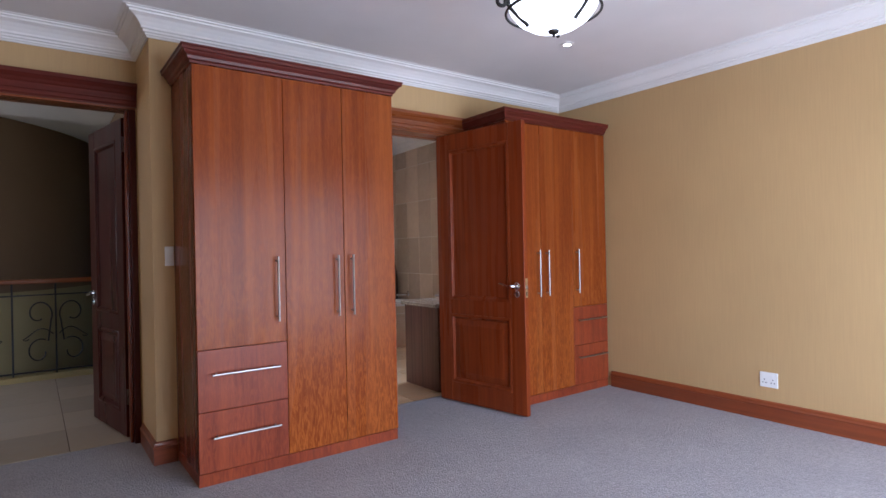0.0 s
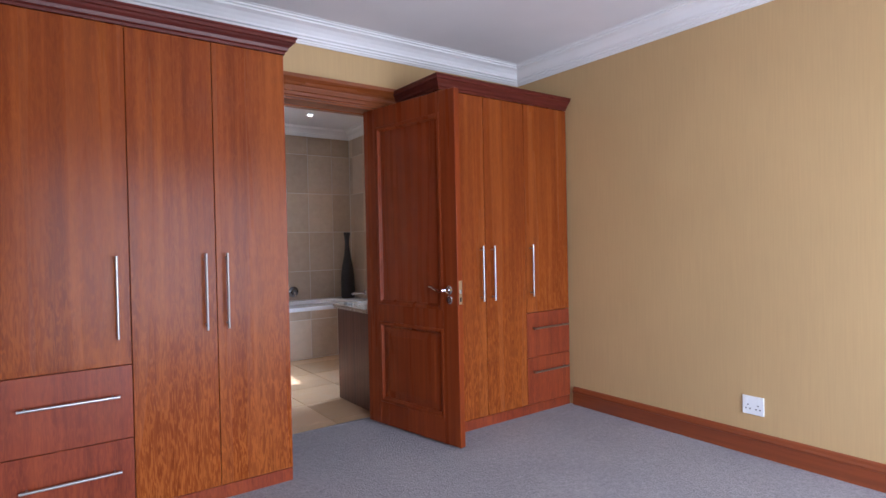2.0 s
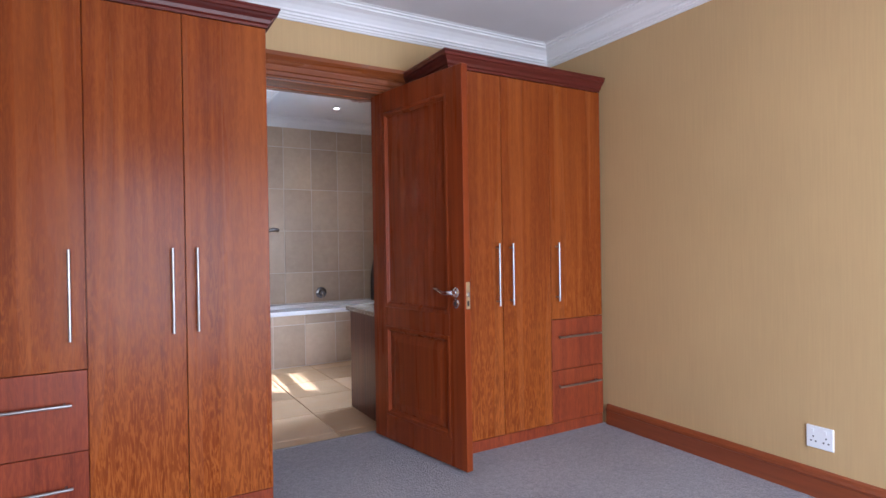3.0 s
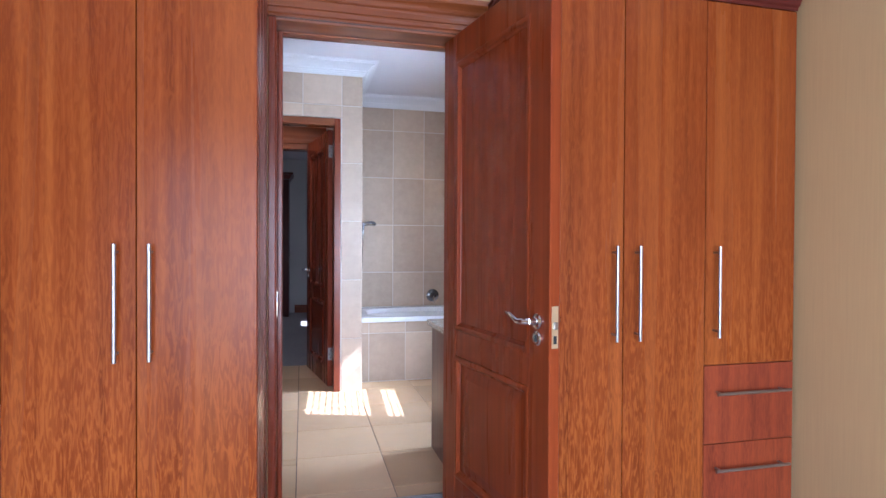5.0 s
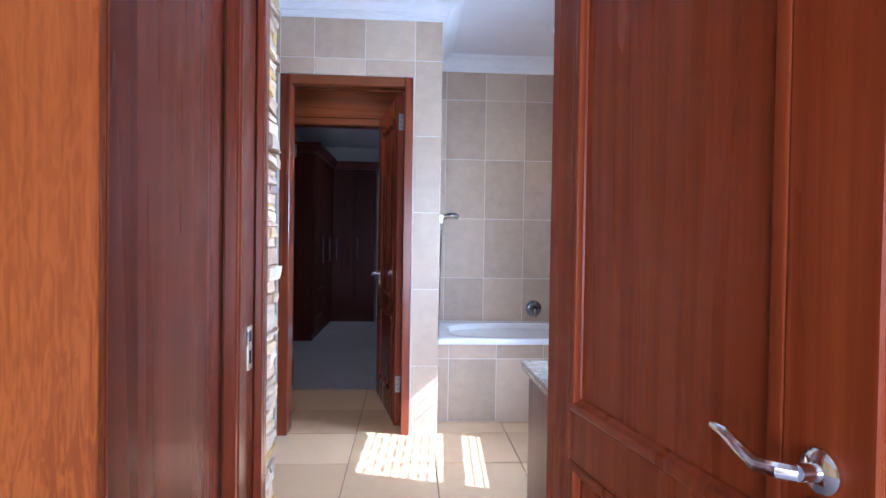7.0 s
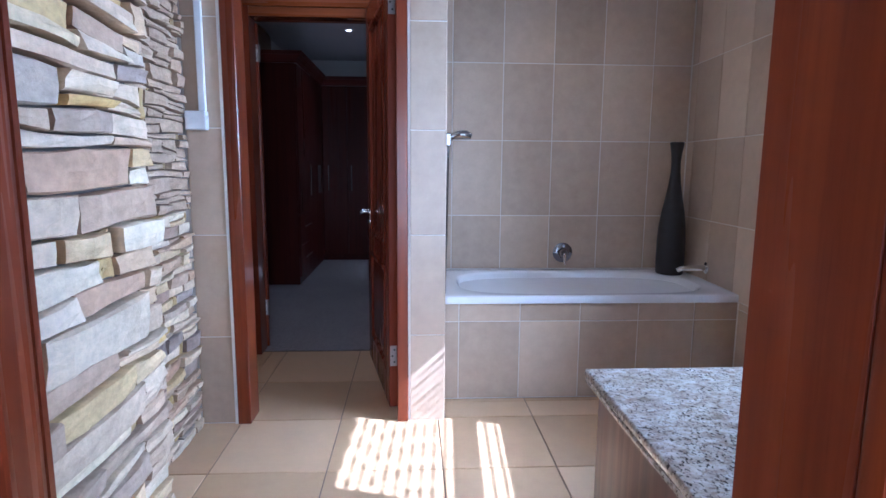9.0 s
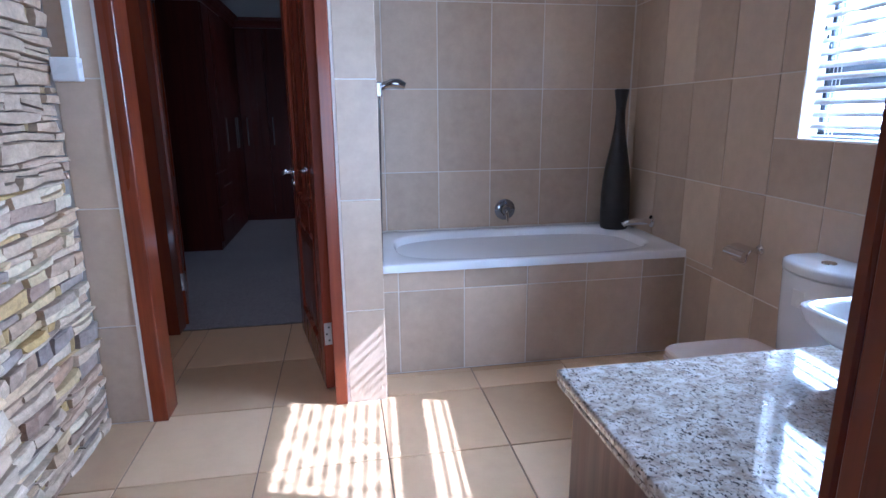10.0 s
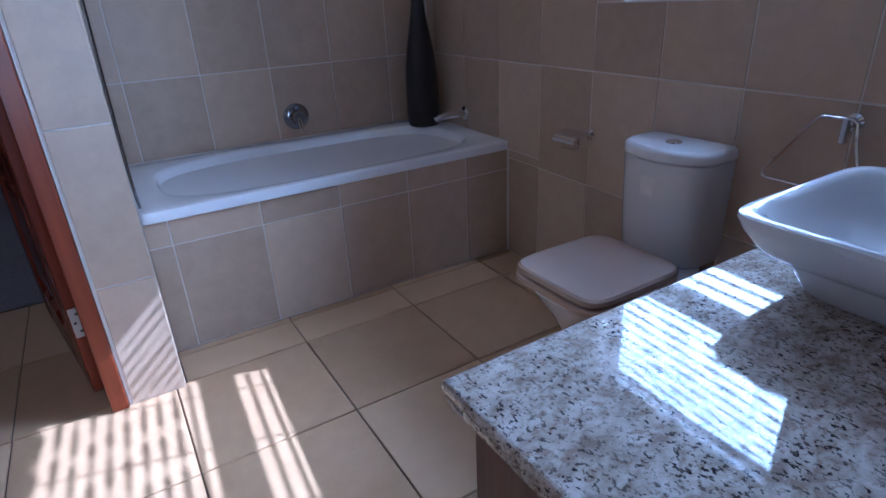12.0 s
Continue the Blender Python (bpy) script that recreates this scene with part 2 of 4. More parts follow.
GLINT = plain("pale_glint_film", (0.86, 0.85, 0.84), 0.25)


def glow(name, colour, power):
    m = Mat(name, 0.4, 0, (0.9, 0.9, 0.9))
    m.put("Emission Color", (*colour, 1)), m.put("Emission Strength", power)
    return m.m


BOWL_GLASS = glow("lit_opal_glass", (0.93, 0.97, 1.0), 0.8)
LAMP = glow("lit_downlight", (1.0, 0.90, 0.82), 7.0)


def glass():
    m = bpy.data.materials.new("clear_glass")
    m.use_nodes = True
    b = m.node_tree.nodes["Principled BSDF"]
    b.inputs["Transmission Weight"].default_value, b.inputs["Roughness"].default_value, b.inputs["IOR"].default_value = 1.0, 0.0, 1.05
    b.inputs["Base Color"].default_value = (0.96, 0.98, 0.98, 1)
    return m


GLASS = glass()


# ---- mesh helpers ----
def link(name, bm, mat, smooth=False):
    me = bpy.data.meshes.new(name)
    bmesh.ops.recalc_face_normals(bm, faces=bm.faces[:])
    bm.to_mesh(me)
    bm.free()
    me.materials.append(mat)
    if smooth:
        me.polygons.foreach_set("use_smooth", [True] * len(me.polygons))
        me.set_sharp_from_angle(angle=radians(35))
    return new(name, me)


def thing(name, at, label, category, group="", kind=""):
    ob = new(name)
    ob.location, ob.empty_display_size = at, 0.1
    return tagged(ob, label, category, group, kind)


def part(name, bm, mat, parent, label="", smooth=False):
    """Links a bmesh in world coordinates as one mesh under a thing or a part."""
    ob = link(name, bm, mat, smooth)
    ob.parent = parent
    if parent.type == "EMPTY":
        ob.matrix_parent_inverse = Matrix.Translation(parent.location).inverted()
    return tagged(ob, label)


def solid(name, bm, mat, label, category, group="", kind="", smooth=False):
    return tagged(link(name, bm, mat, smooth), label, category, group, kind)


def box(x0, x1, y0, y1, z0, z1, bevel=0.0, seg=1, bm=None, turn=None):
    bm = bm or bmesh.new()
    m = Matrix.LocRotScale(((x0 + x1) / 2, (y0 + y1) / 2, (z0 + z1) / 2), None, (x1 - x0, y1 - y0, z1 - z0))
    vs = bmesh.ops.create_cube(bm, size=1.0, matrix=m)["verts"]
    if bevel:
        es = list({e for v in vs for e in v.link_edges})
        vs = list({v for f in bmesh.ops.bevel(bm, geom=es, offset=bevel, segments=seg, affect="EDGES", profile=0.5)["faces"] for v in f.verts} | {v for v in vs if v.is_valid})
    if turn:
        bmesh.ops.transform(bm, matrix=turn, verts=[v for v in vs if v.is_valid])
    return bm


def tube(points, r, seg=8, bm=None, closed=False):
    """A round bar along points."""
    bm = bm or bmesh.new()
    pts = [Vector(p) for p in points]
    n = len(pts)
    rings, up = [], None
    for i, p in enumerate(pts):
        a = pts[(i - 1) % n] if closed or i else p
        b = pts[(i + 1) % n] if closed or i < n - 1 else p
        d = (b - a).normalized()
        if up is None:
            up = d.orthogonal().normalized()
        up = (up - d * up.dot(d)).normalized()
        side = d.cross(up)
        rr = r[i] if isinstance(r, (list, tuple)) else r
        rings.append([bm.verts.new(p + rr * (math.cos(t) * up + math.sin(t) * side)) for t in (2 * math.pi * k / seg for k in range(seg))])
    for i in range(n if closed else n - 1):
        A, B = rings[i], rings[(i + 1) % n]
        for k in range(seg):
            bm.faces.new((A[k], A[(k + 1) % seg], B[(k + 1) % seg], B[k]))
    if not closed:
        bm.faces.new(rings[0][::-1]), bm.faces.new(rings[-1])
    return bm


def lathe(profile, at, seg=32, bm=None, m=None):
    """A turned shape: profile of (radius, height) about the z axis at a point."""
    bm = bm or bmesh.new()
    m = m or Matrix.Translation(at)
    rings = []
    for r, z in profile:
        if r < 1e-5:
            rings.append([bm.verts.new(m @ Vector((0, 0, z)))])
        else:
            rings.append([bm.verts.new(m @ Vector((r * math.cos(t), r * math.sin(t), z))) for t in (2 * math.pi * k / seg for k in range(seg))])
    for A, B in zip(rings, rings[1:]):
        for k in range(seg):
            f = [A[k % len(A)], A[(k + 1) % len(A)], B[(k + 1) % len(B)], B[k % len(B)]]
            f = list(dict.fromkeys(f))
            if len(f) > 2:
                bm.faces.new(f)
    return bm


def loft(rings, bm=None, caps=True):
    bm = bm or bmesh.new()
    vs = [[bm.verts.new(p) for p in ring] for ring in rings]
    n = len(vs[0])
    for A, B in zip(vs, vs[1:]):
        for k in range(n):
            bm.faces.new((A[k], A[(k + 1) % n], B[(k + 1) % n], B[k]))
    if caps:
        bm.faces.new(vs[0][::-1]), bm.faces.new(vs[-1])
    return bm


def super_ring(cx, cy, z, hx, hy, p=4.0, n=40):
    out = []
    for k in range(n):
        t = 2 * math.pi * k / n
        c, s = math.cos(t), math.sin(t)
        out.append((cx + hx * math.copysign(abs(c) ** (2 / p), c), cy + hy * math.copysign(abs(s) ** (2 / p), s), z))
    return out


def sweep(profile, path, bm=None):
    """A moulding: profile of (out, z) along a plan path; 'out' is to the left of the way. Mitred at corners."""
    bm = bm or bmesh.new()
    pts = [Vector(p) for p in path]
    rings = []
    for i, p in enumerate(pts):
        d0 = (p - pts[i - 1]).normalized() if i else None
        d1 = (pts[i + 1] - p).normalized() if i < len(pts) - 1 else None
        d0, d1 = d0 or d1, d1 or d0
        n0, n1 = Vector((-d0.y, d0.x)), Vector((-d1.y, d1.x))
        mit = (n0 + n1) / max(0.2, 1 + n0.dot(n1))
        rings.append([(p.x + mit.x * o, p.y + mit.y * o, z) for o, z in profile])
    return loft(rings, bm)


def prism(outline, axis, a, b, bm=None):
    """An outline in a plane pushed along an axis from a to b."""
    def at(u, v, w):
        return {"x": (w, u, v), "y": (u, w, v), "z": (u, v, w)}[axis]
    return loft([[at(u, v, a) for u, v in outline], [at(u, v, b) for u, v in outline]], bm)


def wall_pieces(bm, axis, c0, c1, a0, a1, z0, z1, holes):
    """A wall slab with openings (a from, a to, z from, z to), cut as butted blocks."""
    cuts = sorted({a0, a1, *[h[0] for h in holes], *[h[1] for h in holes]})
    for p, q in zip(cuts, cuts[1:]):
        spans = [(z0, z1)]
        for h in holes:
            if h[0] <= p and h[1] >= q:
                spans = [s for lo, hi in spans for s in ((lo, min(hi, h[2])), (max(lo, h[3]), hi)) if s[1] - s[0] > 1e-4]
        for lo, hi in spans:
            if axis == "y":
                box(p, q, c0, c1, lo, hi, bm=bm)
            else:
                box(c0, c1, p, q, lo, hi, bm=bm)
    return bm


def wall(name, axis, c0, c1, a0, a1, z0, z1, holes, mat, label):
    return solid(name, wall_pieces(bmesh.new(), axis, c0, c1, a0, a1, z0, z1, holes), mat, label, "wall", kind="structure")

# ---- the setting ----
YW, YB, YD = 3.79, 3.98, 5.86          # bedroom wall face, its bathroom face, the far doorway wall
XE, XB = 4.175, 4.135                  # east wall in the bedroom and in the bathroom
CZ, CB = 2.52, 2.56                    # ceilings
solid("floor", wall_pieces(box(0.8135, XE + 0.2, -0.75, YB - 0.04, -0.15, 0.0), "y", -0.75, 4.350, -0.75, 0.813, -0.15, 0.0, []), CARPET, "grey loop pile carpet over the bedroom floor", "carpet", kind="structure")
solid("ground", box(-400, 400, -400, 400, -0.6, -0.4), paint("dry_lawn", (0.16, 0.17, 0.08), 0.95), "dry lawn round the house", "ground", kind="structure")
solid("ceiling_bedroom", box(-0.75, XE + 0.2, -0.75, YB + 0.3, CZ, CZ + 0.15), CEIL, "white painted plaster bedroom ceiling", "ceiling", kind="structure")
solid("ceiling_bathroom", box(1.2, XB + 0.40, YB + 0.302, 6.98, CB, CB + 0.15), CEIL, "white painted plaster bathroom ceiling", "ceiling", kind="structure")

wall("wall_north_bedroom", "y", YW, YB, 0.81, XE + 0.2, 0, CZ, [(2.10, 2.958, 0, 2.075)], MUSTARD, "mustard striped wallpaper behind the wardrobes")
wall("wall_return", "x", 0.81, 0.95, YB, 4.27, 0, CZ, [], MUSTARD, "mustard papered return beside the landing door")
wall("wall_landing_door", "y", 4.27, 4.40, -0.75, 0.95, 0, CZ + 0.15, [(-0.12, 0.803, 0, 2.11)], MUSTARD, "mustard papered wall round the landing door")
wall("wall_east", "x", XE, XE + 0.2, -0.75, YW, 0, CZ, [], MUSTARD, "mustard striped wallpaper on the long bedroom wall")
wall("wall_west", "x", -0.75, -0.55, -0.55, 4.27, 0, CZ, [], MUSTARD, "mustard papered side wall")
wall("wall_south", "y", -0.75, -0.55, -0.55, XE, 0, CZ, [(1.0, 4.05, 0.05, 2.15)], MUSTARD, "mustard papered wall with a wide glazed door")

# glazed door behind the start of the walk
gd = thing("window_2", (2.525, -0.62, 0.05), "wide dark-framed glazed door to the garden", "window", kind="structure")
mullions = [1.0, 2.0, 3.02, 3.99]
for a, b, c, d in [(1.0, 4.05, 0.05, 0.11), (1.0, 4.05, 2.09, 2.15)] + [(x, x + 0.06, 0.11, 2.09) for x in mullions]:
    part("window_frame", box(a, b, -0.66, -0.60, c, d, 0.004), ALU, gd)
for a, b in zip(mullions, mullions[1:]):
    part("pane", box(a + 0.06, b, -0.634, -0.628, 0.11, 2.09), GLASS, gd).visible_shadow = False

# bathroom shell; its window wall stands a little out of square
ASKEW = Matrix.Translation((XB, 5.2, 0)) @ Matrix.Rotation(radians(-3.3), 4, "Z") @ Matrix.Translation((-XB, -5.2, 0))


def askew(ob):
    ob.matrix_basis = ASKEW @ ob.matrix_basis
    return ob


wall("wall_bath_south", "y", YB, YB + 0.012, 3.012, XB, 0, CB, [], PLASTER, "pale plastered wall behind the vanity")
askew(wall("wall_bath_east", "x", XB + 0.003, XB + 0.24, YB, 7.05, 0, CB, [(4.70, 5.44, 1.097, 1.98)], GROUT_WALL, "tiled bathroom wall with the blind window"))
wall("wall_bath_north", "y", 6.833, 6.98, 2.67, XB + 0.30, 0, CB, [], GROUT_WALL, "tiled wall behind the bath")
wall("wall_doorway", "y", YD + 0.003, 5.96, 1.2, 2.677, 0, CB, [(1.735, 2.512, 0, 2.125)], GROUT_WALL, "tiled wall round the inner doorway")
wall("wall_bath_alcove", "x", 2.53, 2.677, 5.96, 6.98, 0, CB, [], GROUT_WALL, "tiled side of the bath alcove")
wall("wall_bath_west", "x", 1.20, 1.54, YB, 5.863, 0, CB, [], STONE_BED, "mortar bed behind the stone cladding")
wall("wall_stone_pier", "y", YB, 4.44, 1.54, 2.02, 0, CB, [], STONE_BED, "mortar core of the stone clad pier")

# inner lobby and the second bedroom
wall("wall_lobby_west", "x", 1.30, 1.50, 5.96, 6.83, 0, CB, [], PLASTER, "pale plastered lobby wall")
wall("wall_lobby_north", "y", 6.83, 6.93, 1.0, 2.53, 0, CB, [(1.53, 2.42, 0, 2.09)], PLASTER, "pale wall round the second doorway")
wall("wall_second_room_west", "x", 0.95, 1.0, 6.93, 11.0, 0, CZ + 0.16, [], PLASTER, "plain wall of the second bedroom")
wall("wall_second_room_north", "y", 10.98, 11.1, 0.95, 4.4, 0, CZ, [], PLASTER, "plain far wall of the second bedroom")
wall("wall_second_room_east", "x", 4.4, 4.5, 6.98, 11.1, 0, CZ, [(8.7, 9.3, 1.2, 2.1)], PLASTER, "plain side wall of the second bedroom")
solid("floor_second_room", box(0.95, 4.5, 6.90, 11.1, -0.15, 0.0), CARPET, "grey carpet in the second bedroom", "carpet", kind="structure")
solid("ceiling_second_room", box(1.001, 4.5, 6.982, 11.1, CZ, CZ + 0.15), CEIL, "white ceiling of the second bedroom", "ceiling", kind="structure")

# out of view; added only to let light into the second bedroom
sw2 = thing("added_window_4", (4.45, 9.0, 1.2), "unseen window added to light the second bedroom", "window", kind="structure")
for a, b, c, d in ((8.7, 9.3, 1.2, 1.25), (8.7, 9.3, 2.05, 2.1), (8.7, 8.75, 1.25, 2.05), (9.25, 9.3, 1.25, 2.05)):
    part("window_frame", box(4.46, 4.49, a, b, c, d, 0.003), WOOD_FRAME, sw2)
part("pane", box(4.472, 4.476, 8.75, 9.25, 1.25, 2.05), GLASS, sw2).visible_shadow = False

# stair landing
TILE_LANDING = tile_mat("dull_landing_tile", (0.42, 0.34, 0.25), (0.52, 0.43, 0.32), 0.4, 0.4)
solid("floor_landing", box(-3.6, 0.95, 4.352, 7.03, -0.15, -0.008), GROUT_FLOOR, "grout bed under the landing tiles", "floor", kind="structure")
arc = [(-1.75 + 2.65 * math.cos(t), 9.30 + 2.65 * math.sin(t)) for t in (radians(a) for a in range(-54, 181, 6))]
# light rising from the stair below is painted as a paler lower wall
solid("wall_stair_lit_lower", sweep([(0.004, -2.6), (0.004, 0.84), (-0.15, 0.84), (-0.15, -2.6)], arc), paint("khaki_lit_wall_paint", (0.44, 0.37, 0.19), 0.7), "lower wall of the stair well, its light painted in khaki", "wall", kind="structure", smooth=True)
solid("wall_stair_curve", sweep([(0, 0.8405), (0, 2.57), (-0.15, 2.57), (-0.15, 0.8405)], arc), BROWN_WALL, "curved brown plastered wall of the stair well", "wall", kind="structure", smooth=True)
solid("cornice_stair", sweep([(0.001, 2.41), (0.03, 2.41), (0.04, 2.45), (0.10, 2.49), (0.13, 2.50), (0.13, 2.54), (0.001, 2.54)], arc), CORNICE, "curved white cornice of the stair well", "cornice", kind="structure", smooth=True)
wall("wall_landing_east", "x", 0.93, 1.0, 4.40, 6.93, -2.6, CZ + 0.15, [], BROWN_WALL, "brown landing side wall")
wall("wall_landing_west", "x", -3.80, -3.6, 4.40, 9.0, -2.6, CZ + 0.15, [(6.6, 7.8, 0.8, 2.2)], BROWN_WALL, "brown landing wall with a small window")
solid("floor_stair_well", box(-4.6, 0.95, 7.031, 12.2, -2.75, -2.6), GROUT_FLOOR, "dark floor of the stair well", "floor", kind="structure")
solid("ceiling_landing", box(-4.6, 0.95, 4.40, 12.2, CZ + 0.02, CZ + 0.17), CEIL, "white landing ceiling", "ceiling", kind="structure")
lw = thing("window_3", (-3.7, 7.2, 0.8), "small landing window towards the garden", "window", kind="structure")
for a, b, c, d in ((6.6, 7.8, 0.8, 0.86), (6.6, 7.8, 2.14, 2.2), (6.6, 6.66, 0.86, 2.14), (7.74, 7.8, 0.86, 2.14)):
    part("window_frame", box(-3.74, -3.68, a, b, c, d, 0.004), WOOD_FRAME, lw)
part("pane", box(-3.712, -3.706, 6.66, 7.74, 0.86, 2.14), GLASS, lw).visible_shadow = False

# cornices and skirtings
CORN = [(0.0, -0.105), (0.010, -0.105), (0.012, -0.098), (0.018, -0.097), (0.019, -0.088), (0.027, -0.086), (0.028, -0.076), (0.037, -0.073), (0.038, -0.063), (0.050, -0.046), (0.068, -0.030), (0.090, -0.021), (0.091, -0.013), (0.102, -0.011), (0.103, -0.004), (0.116, -0.002), (0.116, 0.0), (0.0, 0.0)]


def cornice(name, path, top, size=1.0):
    solid(name, sweep([(o * size, top - 0.001 + z * size) for o, z in CORN], path), CORNICE, "white stepped plaster cornice under the ceiling", "cornice", kind="structure")


cornice("trim_cornice_bedroom", [(XE, -0.55), (XE, YW), (0.81, YW), (0.81, 4.27), (-0.55, 4.27), (-0.55, -0.55)], CZ, 1.18)
cornice("trim_cornice_bathroom", [(XB - 0.052, YB + 0.3), (XB + 0.094, 6.83), (2.68, 6.83), (2.68, YD), (1.57, YD), (1.57, 4.47)], CB)
SKIRT = [(0.0, 0.0), (0.018, 0.0), (0.018, 0.085), (0.022, 0.090), (0.022, 0.098), (0.014, 0.106), (0.012, 0.120), (0.006, 0.126), (0.0, 0.127)]


def skirting(name, path, mat):
    solid(name, sweep(SKIRT, path), mat, "moulded mahogany skirting board along the papered wall", "skirting", kind="structure")


skirting("baseboard_east", [(XE, -0.55), (XE, 3.262)], WOOD_SKIRT_Y)
skirting("baseboard_corner", [(0.916, YW), (0.81, YW), (0.81, 4.245)], WOOD_SKIRT_X)

# outside the bathroom window
far = thing("neighbour_house", (14, 6, -0.4), "pale plastered neighbouring house in the sun", "house")
part("wall", wall_pieces(bmesh.new(), "x", 14, 14.3, -3, 16, -0.4, 4.2, [(4.4, 6.0, 0.9, 2.3), (8.4, 10.0, 0.9, 2.3), (0.6, 2.2, 0.9, 2.3)]), paint("white_outside_plaster", (0.80, 0.80, 0.78), 0.8), far)
part("roof", box(13.4, 20, -3.5, 16.5, 4.2, 4.4, 0.03), plain("grey_roof", (0.2, 0.2, 0.21), 0.7), far)
for y in (0.6, 4.4, 8.4):
    w = part("window", box(14.1, 14.16, y, y + 1.6, 0.9, 2.3), plain("blue_pane", (0.10, 0.22, 0.34), 0.08), far, "dark bluish window panes")
    part("frame", box(14.04, 14.09, y + 0.76, y + 0.84, 0.9, 2.3), ALU, w)


# ---- doors ----
def door_leaf(name, hinge, angle, width, height, thick, label, lower=0.75, knob=True, WOOD_LEAF=WOOD_LEAF, hinges=True):
    """A two-panel leaf. In its own frame it runs along +x from the hinge, its thickness from y 0 to thick."""
    T = Matrix.Translation(hinge) @ pose(0, 0, 0, 0, 0, angle)
    ob = thing(name, hinge, label, "door", kind="structure")

    def put(n, bm, mat, parent=ob, lab="", smooth=False):
        bmesh.ops.transform(bm, matrix=T, verts=bm.verts[:])
        return part(n, bm, mat, parent, lab, smooth)
    st, rl = 0.122, 0.122
    z0 = 0.012
    rails = ((z0, z0 + 0.145), (lower - 0.07, lower + 0.04), (height - rl, height))
    for x in (0.0, width - st):
        put("stile", box(x, x + st, 0, thick, z0, height, 0.003), WOOD_LEAF)
    for a, b in rails:
        put("rail", box(st - 0.001, width - st + 0.001, 0.001, thick - 0.001, a, b, 0.002), WOOD_LEAF)
    for a, b in ((rails[0][1], rails[1][0]), (rails[1][1], rails[2][0])):
        p = put("panel", box(st - 0.004, width - st + 0.004, thick * 0.34, thick * 0.66, a - 0.004, b + 0.004), WOOD_LEAF)
        m, field = bmesh.new(), bmesh.new()
        for side in (-1, 1):
            face = 0.0 if side < 0 else thick

            def ring(ins, proud):
                y = face + side * proud
                return [(st + ins, y, a + ins), (width - st - ins, y, a + ins), (width - st - ins, y, b - ins), (st + ins, y, b - ins)]
            bead = [(0.000, -0.010), (0.000, 0.000)] + [(0.011 - 0.011 * math.cos(t), 0.0030 * math.sin(t)) for t in (radians(30 * k) for k in range(1, 6))] + [(0.022, -0.001), (0.025, -0.005), (0.031, -0.008), (0.033, -0.0125)]
            loft([ring(i, q) for i, q in bead], m, caps=False)
            if a < 0.5:
                loft([ring(i, q) for i, q in ((0.040, -0.0130), (0.044, -0.0120), (0.080, -0.0050), (0.084, -0.0042))], field)
        put("moulding", m, WOOD_LEAF, p, "rounded bead round the panel", True)
        if a < 0.5:
            put("raised_field", field, WOOD_LEAF, p)
        else:
            field.free()
    if knob:
        hz, hx = 0.908, width - 0.064
        for side in (-1, 1):
            y = 0 if side < 0 else thick
            R = Matrix.Translation((hx, y, hz)) @ pose(0, 0, 0, 90 if side < 0 else -90, 0, 0)
            rose = put("rose", lathe([(0, 0.0), (0.026, 0.0), (0.026, 0.006), (0.022, 0.010), (0.011, 0.012), (0.010, 0.035), (0, 0.035)], None, 24, m=R), CHROME, lab="round chrome rose", smooth=True)
            pts = [(hx, y + side * 0.036, hz), (hx - 0.012, y + side * 0.050, hz), (hx - 0.04, y + side * 0.054, hz - 0.003), (hx - 0.07, y + side * 0.052, hz + 0.006), (hx - 0.098, y + side * 0.050, hz + 0.016), (hx - 0.122, y + side * 0.049, hz + 0.018)]
            put("lever", tube(pts, [0.010, 0.0105, 0.0095, 0.0085, 0.0075, 0.005], 10), CHROME, rose, "curved chrome lever", True)
            R2 = Matrix.Translation((hx, y, hz - 0.056)) @ pose(0, 0, 0, 90 if side < 0 else -90, 0, 0)
            esc = put("escutcheon", lathe([(0, 0.0), (0.024, 0.0), (0.024, 0.005), (0.019, 0.009), (0, 0.009)], None, 24, m=R2), CHROME, smooth=True)
            yy = sorted((y + side * 0.0088, y + side * 0.0115))
            put("keyhole", box(hx - 0.004, hx + 0.004, yy[0], yy[1], hz - 0.067, hz - 0.045), DARK_HOLE, esc)
        plate = put("lock_plate", box(width - 0.0005, width + 0.002, 0.008, thick - 0.008, hz - 0.080, hz + 0.054), BRASS, lab="worn brass lock plate")
        put("latch", box(width + 0.001, width + 0.010, 0.013, thick - 0.013, hz - 0.02, hz + 0.004, 0.002), STEEL, plate)
        put("bolt_slot", box(width + 0.0015, width + 0.0026, 0.014, thick - 0.014, hz - 0.066, hz - 0.040), DARK_HOLE, plate)
    for z in (0.22, height - 0.22) if hinges else ():
        h = put("hinge", box(-0.003, 0.000, 0.004, thick - 0.004, z, z + 0.10), STEEL, lab="steel butt hinge")
        for dz in (0.02, 0.05, 0.08):
            put("screw", box(-0.0036, -0.0028, thick * 0.5 - 0.004 + (0.006 if dz == 0.05 else -0.004), thick * 0.5 + 0.004 + (0.006 if dz == 0.05 else -0.004), z + dz - 0.004, z + dz + 0.004), DARK_HOLE, h)
        put("knuckle", tube([(-0.004, -0.004, z), (-0.004, -0.004, z + 0.10)], 0.006, 8), STEEL, h, smooth=True)
    return ob


def frame_side(name, parent, x0, x1, y0, y1, z1, mat):
    return part(name, box(x0, x1, y0, y1, 0.0, z1, 0.003), mat, parent)


